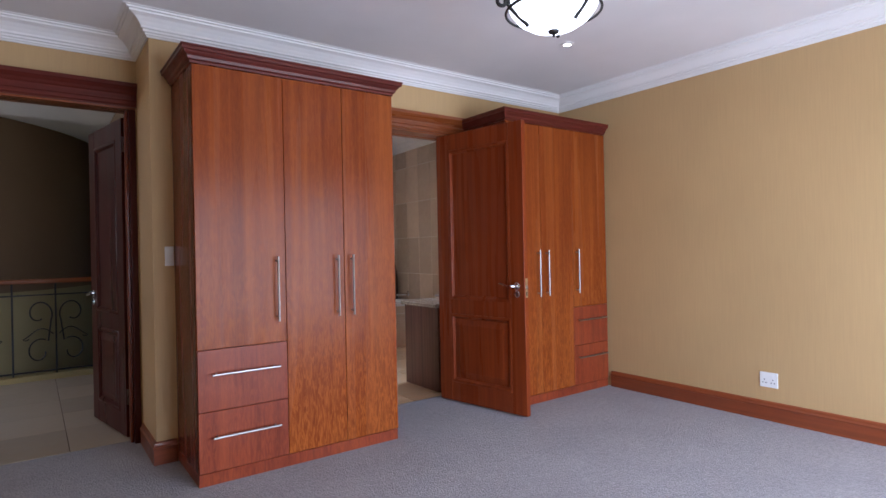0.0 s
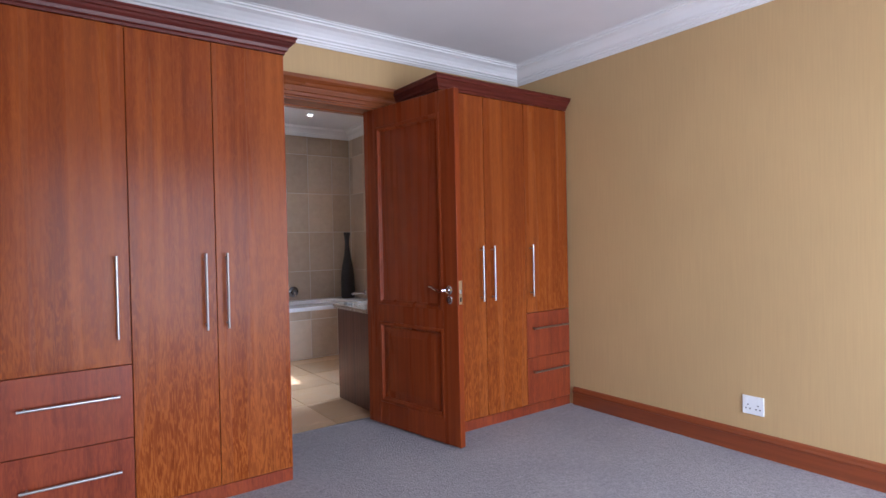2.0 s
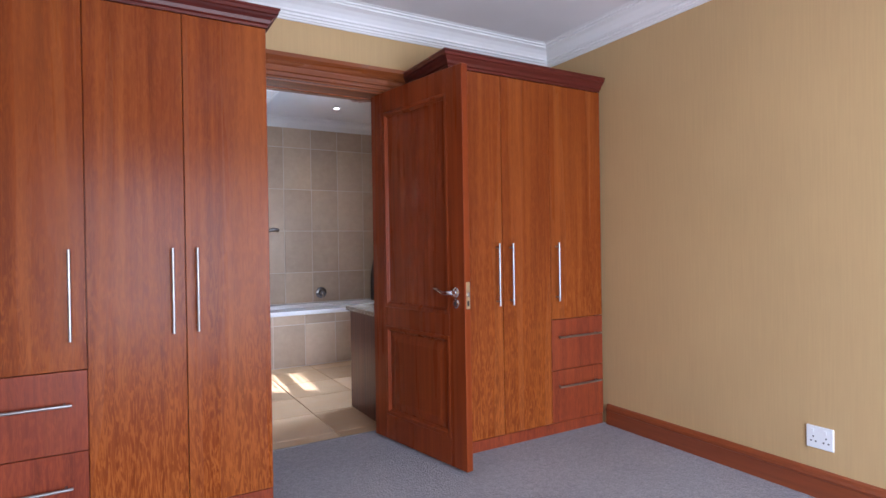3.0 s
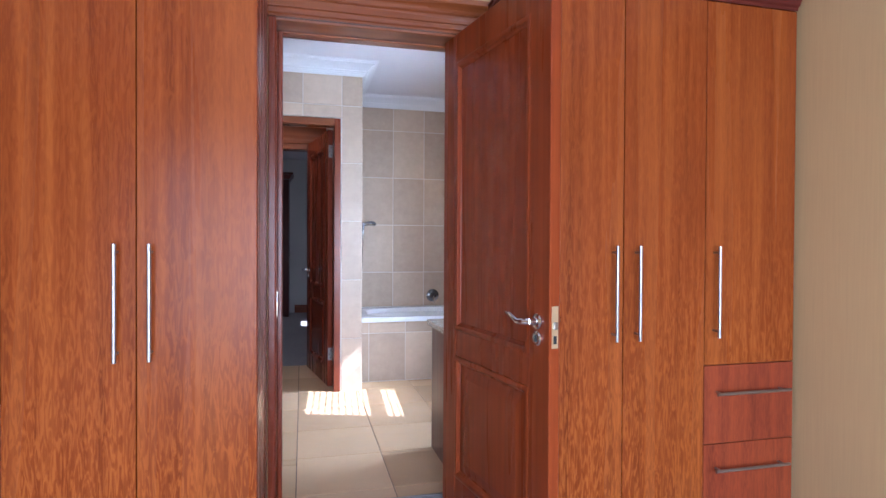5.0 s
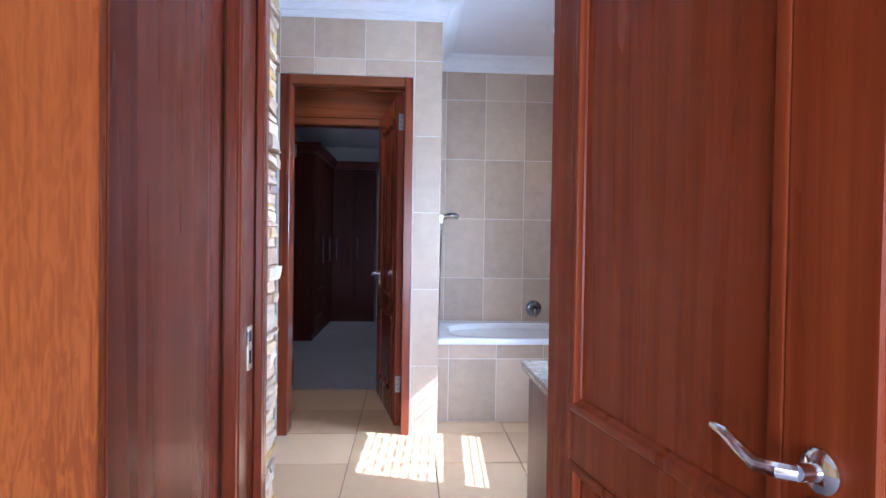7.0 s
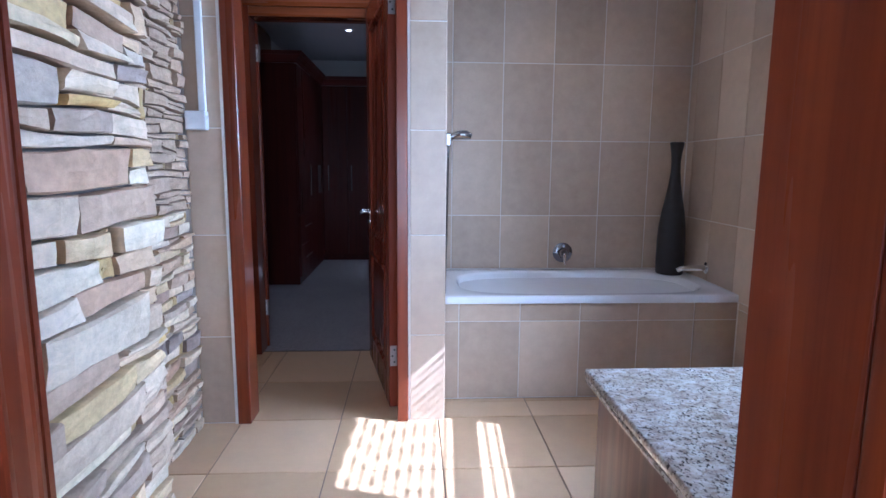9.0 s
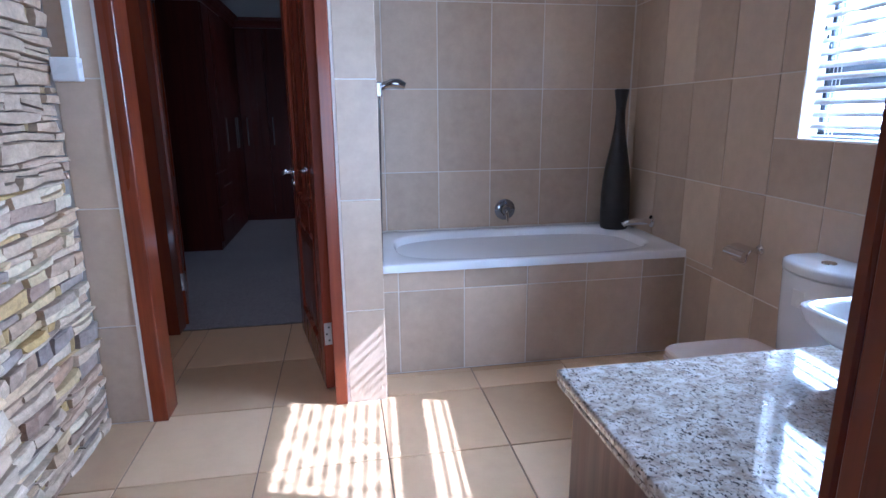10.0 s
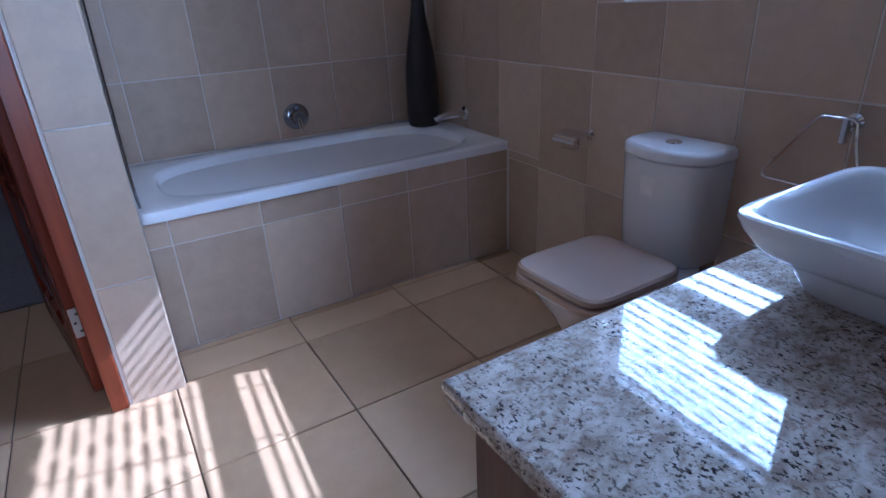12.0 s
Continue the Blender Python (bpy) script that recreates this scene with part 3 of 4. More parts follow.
HEAD = [(0.0, 0.0), (0.020, 0.0), (0.020, 0.012), (0.026, 0.020), (0.026, 0.048), (0.032, 0.054), (0.032, 0.100), (0.040, 0.110), (0.048, 0.128), (0.064, 0.150), (0.070, 0.158), (0.070, 0.190), (0.0, 0.190)]


def head_trim(parent, x0, x1, face, z, scale=1.0, mat=None):
    prof = [(o, z + h * scale) for o, h in HEAD]
    return part("head_moulding", sweep(prof, [(x1, face + 0.002), (x0, face + 0.002)]), mat or WOOD_HEAD, parent, "stepped mahogany head moulding")


def side_trim(parent, x0, x1, face, z):
    bm = box(x0, x1, face - 0.018, face, 0, z, 0.004)
    box(x0 + (x1 - x0) * 0.55, x1 - 0.006, face - 0.026, face - 0.0185, 0, z, 0.003, bm=bm)
    return part("architrave", bm, WOOD_FRAME, parent)


# bathroom door
f1 = thing("door_frame_1", (2.49, YW, 0), "polished mahogany frame of the bathroom door", "door frame", kind="structure")
frame_side("jamb", f1, 2.10, 2.122, YW + 0.002, YB + 0.010, 2.055, WOOD_FRAME)
frame_side("jamb", f1, 2.935, 2.957, YW + 0.002, YB + 0.010, 2.055, WOOD_FRAME)
part("jamb_head", box(2.10, 2.957, YW + 0.002, YB + 0.010, 2.0555, 2.074, 0.002), WOOD_HEAD, f1)
part("stop", box(2.1225, 2.142, YW + 0.115, YW + 0.165, 0, 2.055, 0.003), WOOD_FRAME, f1)
part("stop", box(2.916, 2.9345, YW + 0.115, YW + 0.165, 0, 2.055, 0.003), WOOD_FRAME, f1)
part("stop", box(2.1425, 2.9155, YW + 0.115, YW + 0.165, 2.046, 2.055, 0.002), WOOD_HEAD, f1)
part("architrave", box(2.0905, 2.1195, YW - 0.016, YW + 0.0015, 0, 2.0655, 0.003), WOOD_FRAME, f1)
side_trim(f1, 2.938, 3.03, YW, 2.066)
head_trim(f1, 2.04, 3.05, YW, 2.066, 0.68)
bmh = box(2.03, 3.012, YB + 0.012, YB + 0.03, 2.066, 2.16, 0.004)
part("head_trim_inside", bmh, WOOD_HEAD, f1)
part("architrave_inside", box(2.938, 3.012, YB + 0.0125, YB + 0.03, 0, 2.0655, 0.004), WOOD_FRAME, f1)
part("architrave_inside", box(2.046, 2.119, YB + 0.0125, YB + 0.03, 0, 2.0655, 0.004), WOOD_FRAME, f1)
sp = part("strike_plate", box(2.1215, 2.1240, YW + 0.062, YW + 0.094, 0.852, 0.956), BRASS, f1, "worn brass strike plate in the jamb")
part("strike_hole", box(2.1236, 2.1246, YW + 0.069, YW + 0.087, 0.918, 0.945), DARK_HOLE, sp)
part("strike_hole", box(2.1236, 2.1246, YW + 0.069, YW + 0.087, 0.866, 0.897), DARK_HOLE, sp)
part("strike_lip", box(2.1225, 2.1255, YW + 0.050, YW + 0.0635, 0.912, 0.943, 0.001), CHROME, sp)
a1 = math.degrees(math.atan2(3.062 - 3.868, 2.983 - 2.840))
door_leaf("door_1", (2.840, 3.868, 0), a1, 0.819, 2.054, 0.040, "open two-panel polished mahogany bathroom door", hinges=False)

# landing door
f2 = thing("door_frame_2", (0.32, 4.27, 0), "dark mahogany frame of the landing door", "door frame", kind="structure")
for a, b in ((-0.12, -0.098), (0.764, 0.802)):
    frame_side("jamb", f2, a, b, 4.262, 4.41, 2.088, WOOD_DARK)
part("jamb_head", box(-0.12, 0.802, 4.262, 4.41, 2.0885, 2.109, 0.002), WOOD_HEAD, f2)
part("stop", box(0.746, 0.7635, 4.30, 4.355, 0, 2.088, 0.003), WOOD_FRAME, f2)
head_trim(f2, -0.20, 0.807, 4.27, 2.100, 0.74, mat=WOOD_CROWN)
a2 = math.degrees(math.atan2(5.07 - 4.405, 0.652 - 0.775))
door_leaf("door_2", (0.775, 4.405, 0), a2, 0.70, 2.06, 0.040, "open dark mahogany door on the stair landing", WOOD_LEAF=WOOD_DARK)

# inner doorway with its leaf, and the second doorway
f3 = thing("door_frame_3", (2.13, YD, 0), "plain mahogany frame set in the tiled wall", "door frame", kind="structure")
frame_side("jamb", f3, 1.737, 1.795, YD - 0.012, 5.985, 2.12, WOOD_FRAME)
frame_side("jamb", f3, 2.462, 2.510, YD - 0.012, 5.985, 2.12, WOOD_FRAME)
part("jamb_head", box(1.7955, 2.4615, YD - 0.012, 5.985, 2.066, 2.12, 0.003), WOOD_HEAD, f3)
part("sealant", box(1.7235, 1.7365, YD - 0.007, YD + 0.004, 0, 2.12), SILICONE, f3, "white sealant line beside the frame")
a3 = math.degrees(math.atan2(6.80 - 5.955, 2.290 - 2.457))
door_leaf("door_3", (2.459, 5.99, 0), a3, 0.80, 2.055, 0.040, "open mahogany door folded back in the lobby", WOOD_LEAF=WOOD_CARCASS)
f4 = thing("door_frame_4", (1.97, 6.83, 0), "dark mahogany frame of the second bedroom door", "door frame", kind="structure")
frame_side("jamb", f4, 1.505, 1.59, 6.815, 6.95, 2.075, WOOD_FRAME)
frame_side("jamb", f4, 2.385, 2.44, 6.815, 6.95, 2.075, WOOD_FRAME)
part("jamb_head", box(1.5905, 2.3845, 6.815, 6.95, 2.02, 2.075, 0.003), WOOD_HEAD, f4)
part("head_panel", box(1.505, 2.44, 6.808, 6.8285, 2.0755, 2.33, 0.004), WOOD_HEAD, f4)
door_leaf("door_4", (1.605, 6.955, 0), 104, 0.76, 2.01, 0.040, "open mahogany door into the second bedroom", knob=False)


# ---- wardrobes ----
CROWN = [(0.0, 0.0), (0.006, 0.0), (0.008, 0.014), (0.020, 0.022), (0.026, 0.040), (0.040, 0.056), (0.046, 0.066), (0.058, 0.070), (0.060, 0.088), (0.066, 0.092), (0.066, 0.102), (0.0, 0.102)]


def bar_handle(parent, a, b, y, up=True):
    bm = tube([a, b], 0.006, 10)
    h = part("handle", bm, STEEL, parent, "brushed steel bar handle", True)
    A, B = Vector(a), Vector(b)
    for k in (0.07, 0.93):
        p = A.lerp(B, k)
        part("post", tube([p, (p.x, y, p.z)], 0.0042, 8), STEEL, h, smooth=True)


def wardrobe(name, x0, x1, y0, y1, top, doors, drawers, label, handles, crown_left, crown_right):
    """Fronts face -y; doors are (from, to, bottom), drawers (from, to, z from, z to)."""
    w = thing(name, ((x0 + x1) / 2, (y0 + y1) / 2, 0), label, "wardrobe", "built-in bedroom wardrobes")
    part("body", box(x0 + 0.002, x1 - 0.002, y0 + 0.021, y1 - 0.003, 0.064, top, 0.002), WOOD_CARCASS, w)
    part("plinth", box(x0 + 0.003, x1 - 0.003, y0 + 0.006, y1 - 0.003, 0.0, 0.0635, 0.001), WOOD_DRAWER, w)
    for i, (a, b, lo) in enumerate(doors):
        d = part("door", box(a + 0.0015, b - 0.0015, y0, y0 + 0.019, lo + 0.002, top - 0.004, 0.0015), WOOD_DOOR, w)
        hx = handles[i]
        bar_handle(d, (hx, y0 - 0.034, 0.803), (hx, y0 - 0.034, 1.154), y0 + 0.001)
    for a, b, lo, hi, h0, h1, hz in drawers:
        d = part("drawer", box(a + 0.0015, b - 0.0015, y0, y0 + 0.019, lo + 0.0015, hi - 0.0015, 0.0015), WOOD_DRAWER, w)
        bar_handle(d, (h0, y0 - 0.034, hz), (h1, y0 - 0.034, hz), y0 + 0.001)
    path = [(x1, y1 - 0.003), (x1, y0 + 0.004), (x0, y0 + 0.004), (x0, y1 - 0.003)]
    if not crown_right:
        path = path[1:]
    if not crown_left:
        path = path[:-1]
    part("crown", sweep([(o * 0.8, top + 0.0005 + z * 0.78) for o, z in CROWN], path), WOOD_CROWN, w, "dark stepped crown moulding")
    part("top_board", box(x0, x1 - 0.004, y0 + 0.006, y1 - 0.004, top + 0.0005, top + 0.018), WOOD_CARCASS, w)
    return w


YF = 3.285
wardrobe("wardrobe", 0.918, 2.089, YF, YW, 2.136, [(0.920, 1.386, 0.688), (1.386, 1.740, 0.066), (1.740, 2.087, 0.066)],
         [(0.920, 1.386, 0.374, 0.688, 0.985, 1.334, 0.563), (0.920, 1.386, 0.066, 0.374, 0.985, 1.334, 0.246)],
         "tall glossy cherry wardrobe with two drawers beside the landing", (1.333, 1.689, 1.783), True, True)
wardrobe("wardrobe", 3.044, 4.160, YF, YW, 2.103, [(3.046, 3.382, 0.066), (3.382, 3.736, 0.066), (3.736, 4.158, 0.690)],
         [(3.736, 4.158, 0.382, 0.690, 3.772, 4.112, 0.585), (3.736, 4.158, 0.066, 0.382, 3.768, 4.112, 0.288)],
         "glossy cherry wardrobe with two drawers in the corner", (3.338, 3.433, 3.776), True, False)

# closets of the second bedroom
c1 = thing("closet", (1.2, 9.6, 0), "dark mahogany closet with drawers, shade in its colour", "closet")
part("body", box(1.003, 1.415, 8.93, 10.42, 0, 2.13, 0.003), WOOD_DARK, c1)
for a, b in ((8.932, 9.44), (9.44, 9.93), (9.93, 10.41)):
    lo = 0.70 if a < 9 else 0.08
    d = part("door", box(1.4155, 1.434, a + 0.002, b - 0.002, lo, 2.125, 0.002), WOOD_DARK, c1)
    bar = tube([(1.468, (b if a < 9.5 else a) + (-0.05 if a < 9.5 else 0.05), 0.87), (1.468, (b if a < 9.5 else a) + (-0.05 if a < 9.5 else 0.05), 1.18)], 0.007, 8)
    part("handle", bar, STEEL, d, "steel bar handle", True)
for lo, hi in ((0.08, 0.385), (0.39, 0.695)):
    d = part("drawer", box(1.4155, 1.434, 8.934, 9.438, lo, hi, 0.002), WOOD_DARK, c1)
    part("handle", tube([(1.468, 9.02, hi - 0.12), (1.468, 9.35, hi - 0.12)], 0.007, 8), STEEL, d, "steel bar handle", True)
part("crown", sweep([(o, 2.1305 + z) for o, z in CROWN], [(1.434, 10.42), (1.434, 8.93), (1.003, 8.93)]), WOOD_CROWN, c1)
c2 = thing("closet", (1.7, 10.7, 0), "dark mahogany closet across the far wall, shade in its colour", "closet")
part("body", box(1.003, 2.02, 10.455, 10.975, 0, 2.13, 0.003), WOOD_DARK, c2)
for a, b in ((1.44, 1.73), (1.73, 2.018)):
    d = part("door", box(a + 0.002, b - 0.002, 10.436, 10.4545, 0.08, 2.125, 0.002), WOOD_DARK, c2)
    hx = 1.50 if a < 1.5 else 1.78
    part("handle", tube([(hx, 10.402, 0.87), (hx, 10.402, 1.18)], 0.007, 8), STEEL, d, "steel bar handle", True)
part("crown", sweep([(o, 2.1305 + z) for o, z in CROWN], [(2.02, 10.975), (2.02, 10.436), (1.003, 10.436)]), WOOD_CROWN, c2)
skirting("baseboard_second_room", [(4.4, 10.98), (2.10, 10.98)], WOOD_SKIRT_X)

# ---- bathroom things ----
# bath
bath = thing("bathtub", (3.45, 6.46, 0.0), "white acrylic bathtub set in a tiled surround", "bathtub")
BX, BY, BZ = (2.682, 4.222), (6.082, 6.824), 0.537
cx, cy = (BX[0] + BX[1]) / 2, (BY[0] + BY[1]) / 2
hx, hy = (BX[1] - BX[0]) / 2, (BY[1] - BY[0]) / 2
rings = [super_ring(cx, cy, BZ - 0.038, hx, hy, 60), super_ring(cx, cy, BZ - 0.010, hx, hy, 60), super_ring(cx, cy, BZ - 0.002, hx - 0.003, hy - 0.003, 60), super_ring(cx, cy, BZ, hx - 0.010, hy - 0.010, 50)]
for x0, x1, y0, y1, z, p in ((0.088, 0.105, 0.044, 0.062, 0.0, 3.6), (0.094, 0.112, 0.050, 0.068, -0.003, 3.5), (0.102, 0.122, 0.058, 0.076, -0.014, 3.4), (0.125, 0.150, 0.075, 0.092, -0.10, 3.2),
                             (0.170, 0.200, 0.105, 0.120, -0.26, 3.0), (0.230, 0.260, 0.145, 0.160, -0.35, 2.8), (0.320, 0.350, 0.200, 0.215, -0.385, 2.6)):
    rings.append(super_ring((BX[0] + x0 + BX[1] - x1) / 2, (BY[0] + y0 + BY[1] - y1) / 2, BZ + z, (BX[1] - x1 - BX[0] - x0) / 2, (BY[1] - y1 - BY[0] - y0) / 2, p))
part("shell", loft(rings), ACRYLIC, bath, smooth=True)
part("overflow", lathe([(0, 0), (0.028, 0), (0.026, 0.006), (0, 0.008)], None, 20, m=Matrix.Translation((cx + hx - 0.135, cy, BZ - 0.13)) @ pose(0, 0, 0, 0, -78, 0)), CHROME, bath, smooth=True)
part("surround_core", box(2.682, XB + 0.09, 6.099, 6.83, 0.0, BZ - 0.20), GROUT_WALL, bath)
part("surround_core", box(2.682, XB + 0.09, 6.099, 6.130, BZ - 0.198, BZ - 0.039), GROUT_WALL, bath)

tap = thing("bath_mixer", (3.472, 6.83, 0.643), "round chrome wall mixer over the bath", "tap")
part("plate", lathe([(0, 0), (0.062, 0), (0.062, 0.004), (0.054, 0.011), (0.030, 0.014), (0.028, 0.045), (0.024, 0.050), (0, 0.050)], None, 32, m=Matrix.Translation((3.472, 6.830, 0.643)) @ pose(0, 0, 0, 90, 0, 0)), SHADED_CHROME, tap, smooth=True)
part("lever", tube([(3.472, 6.783, 0.640), (3.472, 6.770, 0.615), (3.472, 6.758, 0.575)], [0.010, 0.009, 0.007], 10), CHROME, tap, smooth=True)
spout = thing("bath_spout", (4.135, 6.455, 0.610), "straight chrome bath spout on the tiled wall", "tap")
part("flange", lathe([(0, 0), (0.034, 0), (0.033, 0.006), (0.024, 0.010), (0, 0.010)], None, 28, m=Matrix.Translation((4.135, 6.455, 0.610)) @ pose(0, 0, 0, 0, -90, 0)), CHROME, spout, smooth=True)
part("pipe", tube([(4.128, 6.455, 0.610), (4.05, 6.455, 0.610), (3.985, 6.455, 0.606), (3.968, 6.455, 0.596)], [0.017, 0.017, 0.016, 0.014], 16), CHROME, spout, smooth=True)
askew(spout)

shower = thing("hand_shower", (2.68, 5.965, 1.30), "chrome hand shower in a wall bracket", "shower")
part("bracket", box(2.681, 2.705, 5.943, 5.987, 1.262, 1.322, 0.006, 2), SHADED_CHROME, shower)
part("holder", tube([(2.700, 5.965, 1.300), (2.722, 5.965, 1.312)], [0.014, 0.016], 14), SHADED_CHROME, shower, smooth=True)
part("shower_head", tube([(2.716, 5.965, 1.309), (2.745, 5.962, 1.316), (2.775, 5.958, 1.314), (2.798, 5.955, 1.306)], [0.015, 0.019, 0.020, 0.013], 16), SHADED_CHROME, shower, "chrome hand shower head", True)
part("hose", tube([(2.694, 5.965, 1.262), (2.693, 5.966, 1.20), (2.690, 5.985, 1.0), (2.689, 6.02, 0.80), (2.690, 6.06, 0.66), (2.692, 6.10, 0.60), (2.696, 6.16, 0.5375)], 0.0055, 8), SHADED_CHROME, shower, "ribbed chrome hose", True)

vase = lathe([(r * 0.84, h) for r, h in ((0, 0), (0.088, 0.0), (0.094, 0.010), (0.098, 0.09), (0.097, 0.20), (0.092, 0.28), (0.078, 0.37), (0.058, 0.46), (0.042, 0.54), (0.033, 0.61), (0.031, 0.67), (0.036, 0.72), (0.045, 0.765), (0.048, 0.782), (0.043, 0.786), (0.036, 0.76), (0.026, 0.70), (0, 0.68))], (4.092, 6.67, BZ + 0.0005), 40)
solid("vase", vase, VASE_MAT, "tall charcoal glazed bottle vase on the bath rim", "vase", smooth=True)

# toilet
wc = thing("toilet", (3.78, 5.11, 0.0), "white close-coupled toilet with its lid down", "toilet")
ty = 5.115


def wc_ring(z, x0, x1, hw, p=3.2):
    return super_ring((x0 + x1) / 2, ty, z, (x1 - x0) / 2, hw, p, 36)


part("pan", loft([wc_ring(0.0, 3.72, 4.08, 0.105), wc_ring(0.06, 3.72, 4.08, 0.102), wc_ring(0.16, 3.70, 4.09, 0.108), wc_ring(0.26, 3.650, 4.09, 0.135), wc_ring(0.32, 3.605, 4.09, 0.152), wc_ring(0.358, 3.582, 4.09, 0.166), wc_ring(0.372, 3.586, 4.09, 0.164)]), CERAMIC, wc, smooth=True)
part("seat", loft([wc_ring(0.3725, 3.574, 3.930, 0.166, 6.0), wc_ring(0.376, 3.568, 3.932, 0.171, 6.0), wc_ring(0.390, 3.568, 3.932, 0.171, 6.0), wc_ring(0.394, 3.572, 3.930, 0.167, 6.0)]), SEAT_PLASTIC, wc, "ivory seat ring", True)
part("lid", loft([wc_ring(0.3985, 3.580, 3.932, 0.161, 6.5), wc_ring(0.401, 3.574, 3.934, 0.167, 6.5), wc_ring(0.416, 3.574, 3.934, 0.167, 6.5), wc_ring(0.423, 3.580, 3.930, 0.161, 6.5), wc_ring(0.4245, 3.605, 3.91, 0.140, 6.0)]), SEAT_PLASTIC, wc, "closed ivory lid", True)
part("hinge", tube([(3.928, ty - 0.085, 0.386), (3.928, ty + 0.085, 0.386)], 0.011, 10), SEAT_PLASTIC, wc, smooth=True)


TY, TW = 5.120, 0.145


def tank_ring(z, grow=0.0):
    out = []
    w = TW + grow
    for k in range(17):
        u = -1 + k / 8
        out.append((3.945 - grow + 0.050 * abs(u) ** 2 + 0.020 * abs(u) ** 12, TY + w * u, z))
    return out + [(4.125, TY + w, z), (4.125, TY - w, z)]


part("cistern", loft([tank_ring(0.374, -0.016), tank_ring(0.40, -0.008), tank_ring(0.52, -0.003), tank_ring(0.66, 0.0), tank_ring(0.684, 0.001), tank_ring(0.686, -0.002), tank_ring(0.6865, -0.008), tank_ring(0.6905, -0.008)]), CERAMIC, wc, smooth=True)
lid = part("cistern_lid", loft([tank_ring(0.6905, 0.0), tank_ring(0.692, 0.003), tank_ring(0.712, 0.003), tank_ring(0.719, 0.0), tank_ring(0.723, -0.006), tank_ring(0.725, -0.014)]), CERAMIC, wc, smooth=True)
part("flush_button", lathe([(0, 0), (0.022, 0), (0.021, 0.004), (0.017, 0.005), (0, 0.006)], (4.04, TY, 0.725), 24), CHROME, lid, smooth=True)
# the window's reflection on the cistern, modelled as a thin pale patch
glint_rings = []
for k in range(7):
    y = 5.098 + 0.008 * k
    x = 3.9442 + 0.050 * abs((y - TY) / TW) ** 2
    glint_rings.append([(x, y, 0.585), (x, y, 0.640), (x + 0.002, y, 0.640), (x + 0.002, y, 0.585)])
part("window_glint", loft(glint_rings), GLINT, wc, "small pale patch for the window's reflection")

# paper holder, towel ring
ph = thing("paper_holder", (XB, 5.58, 0.66), "chrome toilet paper holder with a cover flap", "paper holder")
part("plate", lathe([(0, 0), (0.022, 0), (0.021, 0.006), (0.009, 0.010), (0.009, 0.045), (0, 0.045)], None, 24, m=Matrix.Translation((XB, 5.555, 0.660)) @ pose(0, 0, 0, 0, -90, 0)), CHROME, ph, smooth=True)
flap = [(4.105 - 0.066 * math.sin(a), 0.640 + 0.030 * math.cos(a)) for a in (radians(15 * k) for k in range(8))]
part("flap", loft([[(x, 5.535, z), (x, 5.655, z), (x, 5.655, z - 0.0015), (x, 5.535, z - 0.0015)] for x, z in flap]), CHROME, ph, "curved chrome cover flap", True)
part("rod", tube([(4.092, 5.555, 0.660), (4.080, 5.556, 0.640), (4.078, 5.558, 0.612), (4.078, 5.570, 0.604), (4.078, 5.645, 0.604)], 0.0045, 10), CHROME, ph, smooth=True)
askew(ph)
tr = thing("towel_ring", (XB, 4.70, 0.845), "square chrome towel ring on the tiled wall", "towel ring")
part("mount", lathe([(0, 0), (0.020, 0), (0.020, 0.006), (0.012, 0.010), (0.011, 0.034), (0, 0.036)], None, 20, m=Matrix.Translation((XB, 4.700, 0.835)) @ pose(0, 0, 0, 0, -90, 0)), CHROME, tr, smooth=True)
part("stem", box(4.090, 4.104, 4.692, 4.708, 0.790, 0.850, 0.003), CHROME, tr)
part("ring", tube([(4.096, 4.672, 0.800), (4.096, 4.676, 0.838), (4.096, 4.686, 0.846), (4.096, 4.752, 0.846), (4.096, 4.764, 0.840), (4.094, 4.868, 0.690), (4.093, 4.866, 0.680), (4.093, 4.858, 0.676), (4.093, 4.645, 0.676), (4.093, 4.636, 0.682), (4.094, 4.637, 0.692)], 0.0042, 10, closed=True), CHROME, tr, smooth=True)
askew(tr)

# vanity
vn = thing("vanity_cabinet", (3.53, 4.29, 0.0), "dark veneered vanity cabinet under a granite top", "vanity")
part("side_panel", box(2.941, 2.9715, 4.034, 4.536, 0.0, 0.692, 0.002), WOOD_VANITY, vn)
part("body", box(2.9725, 4.13, 4.034, 4.514, 0.08, 0.692), WOOD_VANITY, vn)
part("plinth", box(2.9725, 4.13, 4.05, 4.48, 0.0, 0.0795), WOOD_VANITY, vn)
for a, b in ((2.975, 3.36), (3.36, 3.745), (3.745, 4.128)):
    d = part("door", box(a + 0.002, b - 0.002, 4.5145, 4.534, 0.085, 0.688, 0.002), WOOD_VANITY, vn)
    part("handle", tube([(b - 0.04, 4.564, 0.45), (b - 0.04, 4.564, 0.62)], 0.005, 8), STEEL, d, smooth=True)
wt = thing("worktop", (3.53, 4.31, 0.693), "thick speckled white granite vanity top", "worktop")
part("slab", box(2.917, 4.134, 4.032, 4.570, 0.7065, 0.725, 0.006, 3), GRANITE, wt)
part("edge_strip", box(2.919, 4.134, 4.529, 4.568, 0.6925, 0.706, 0.004, 2), GRANITE, wt, "laminated granite edge", True)
part("edge_strip", box(2.919, 2.959, 4.033, 4.5285, 0.6925, 0.706, 0.004, 2), GRANITE, wt, "laminated granite edge", True)


def basin_ring(z, grow, p):
    return super_ring(3.552, 4.334, z, 0.100 + grow, 0.104 + grow, p, 56)


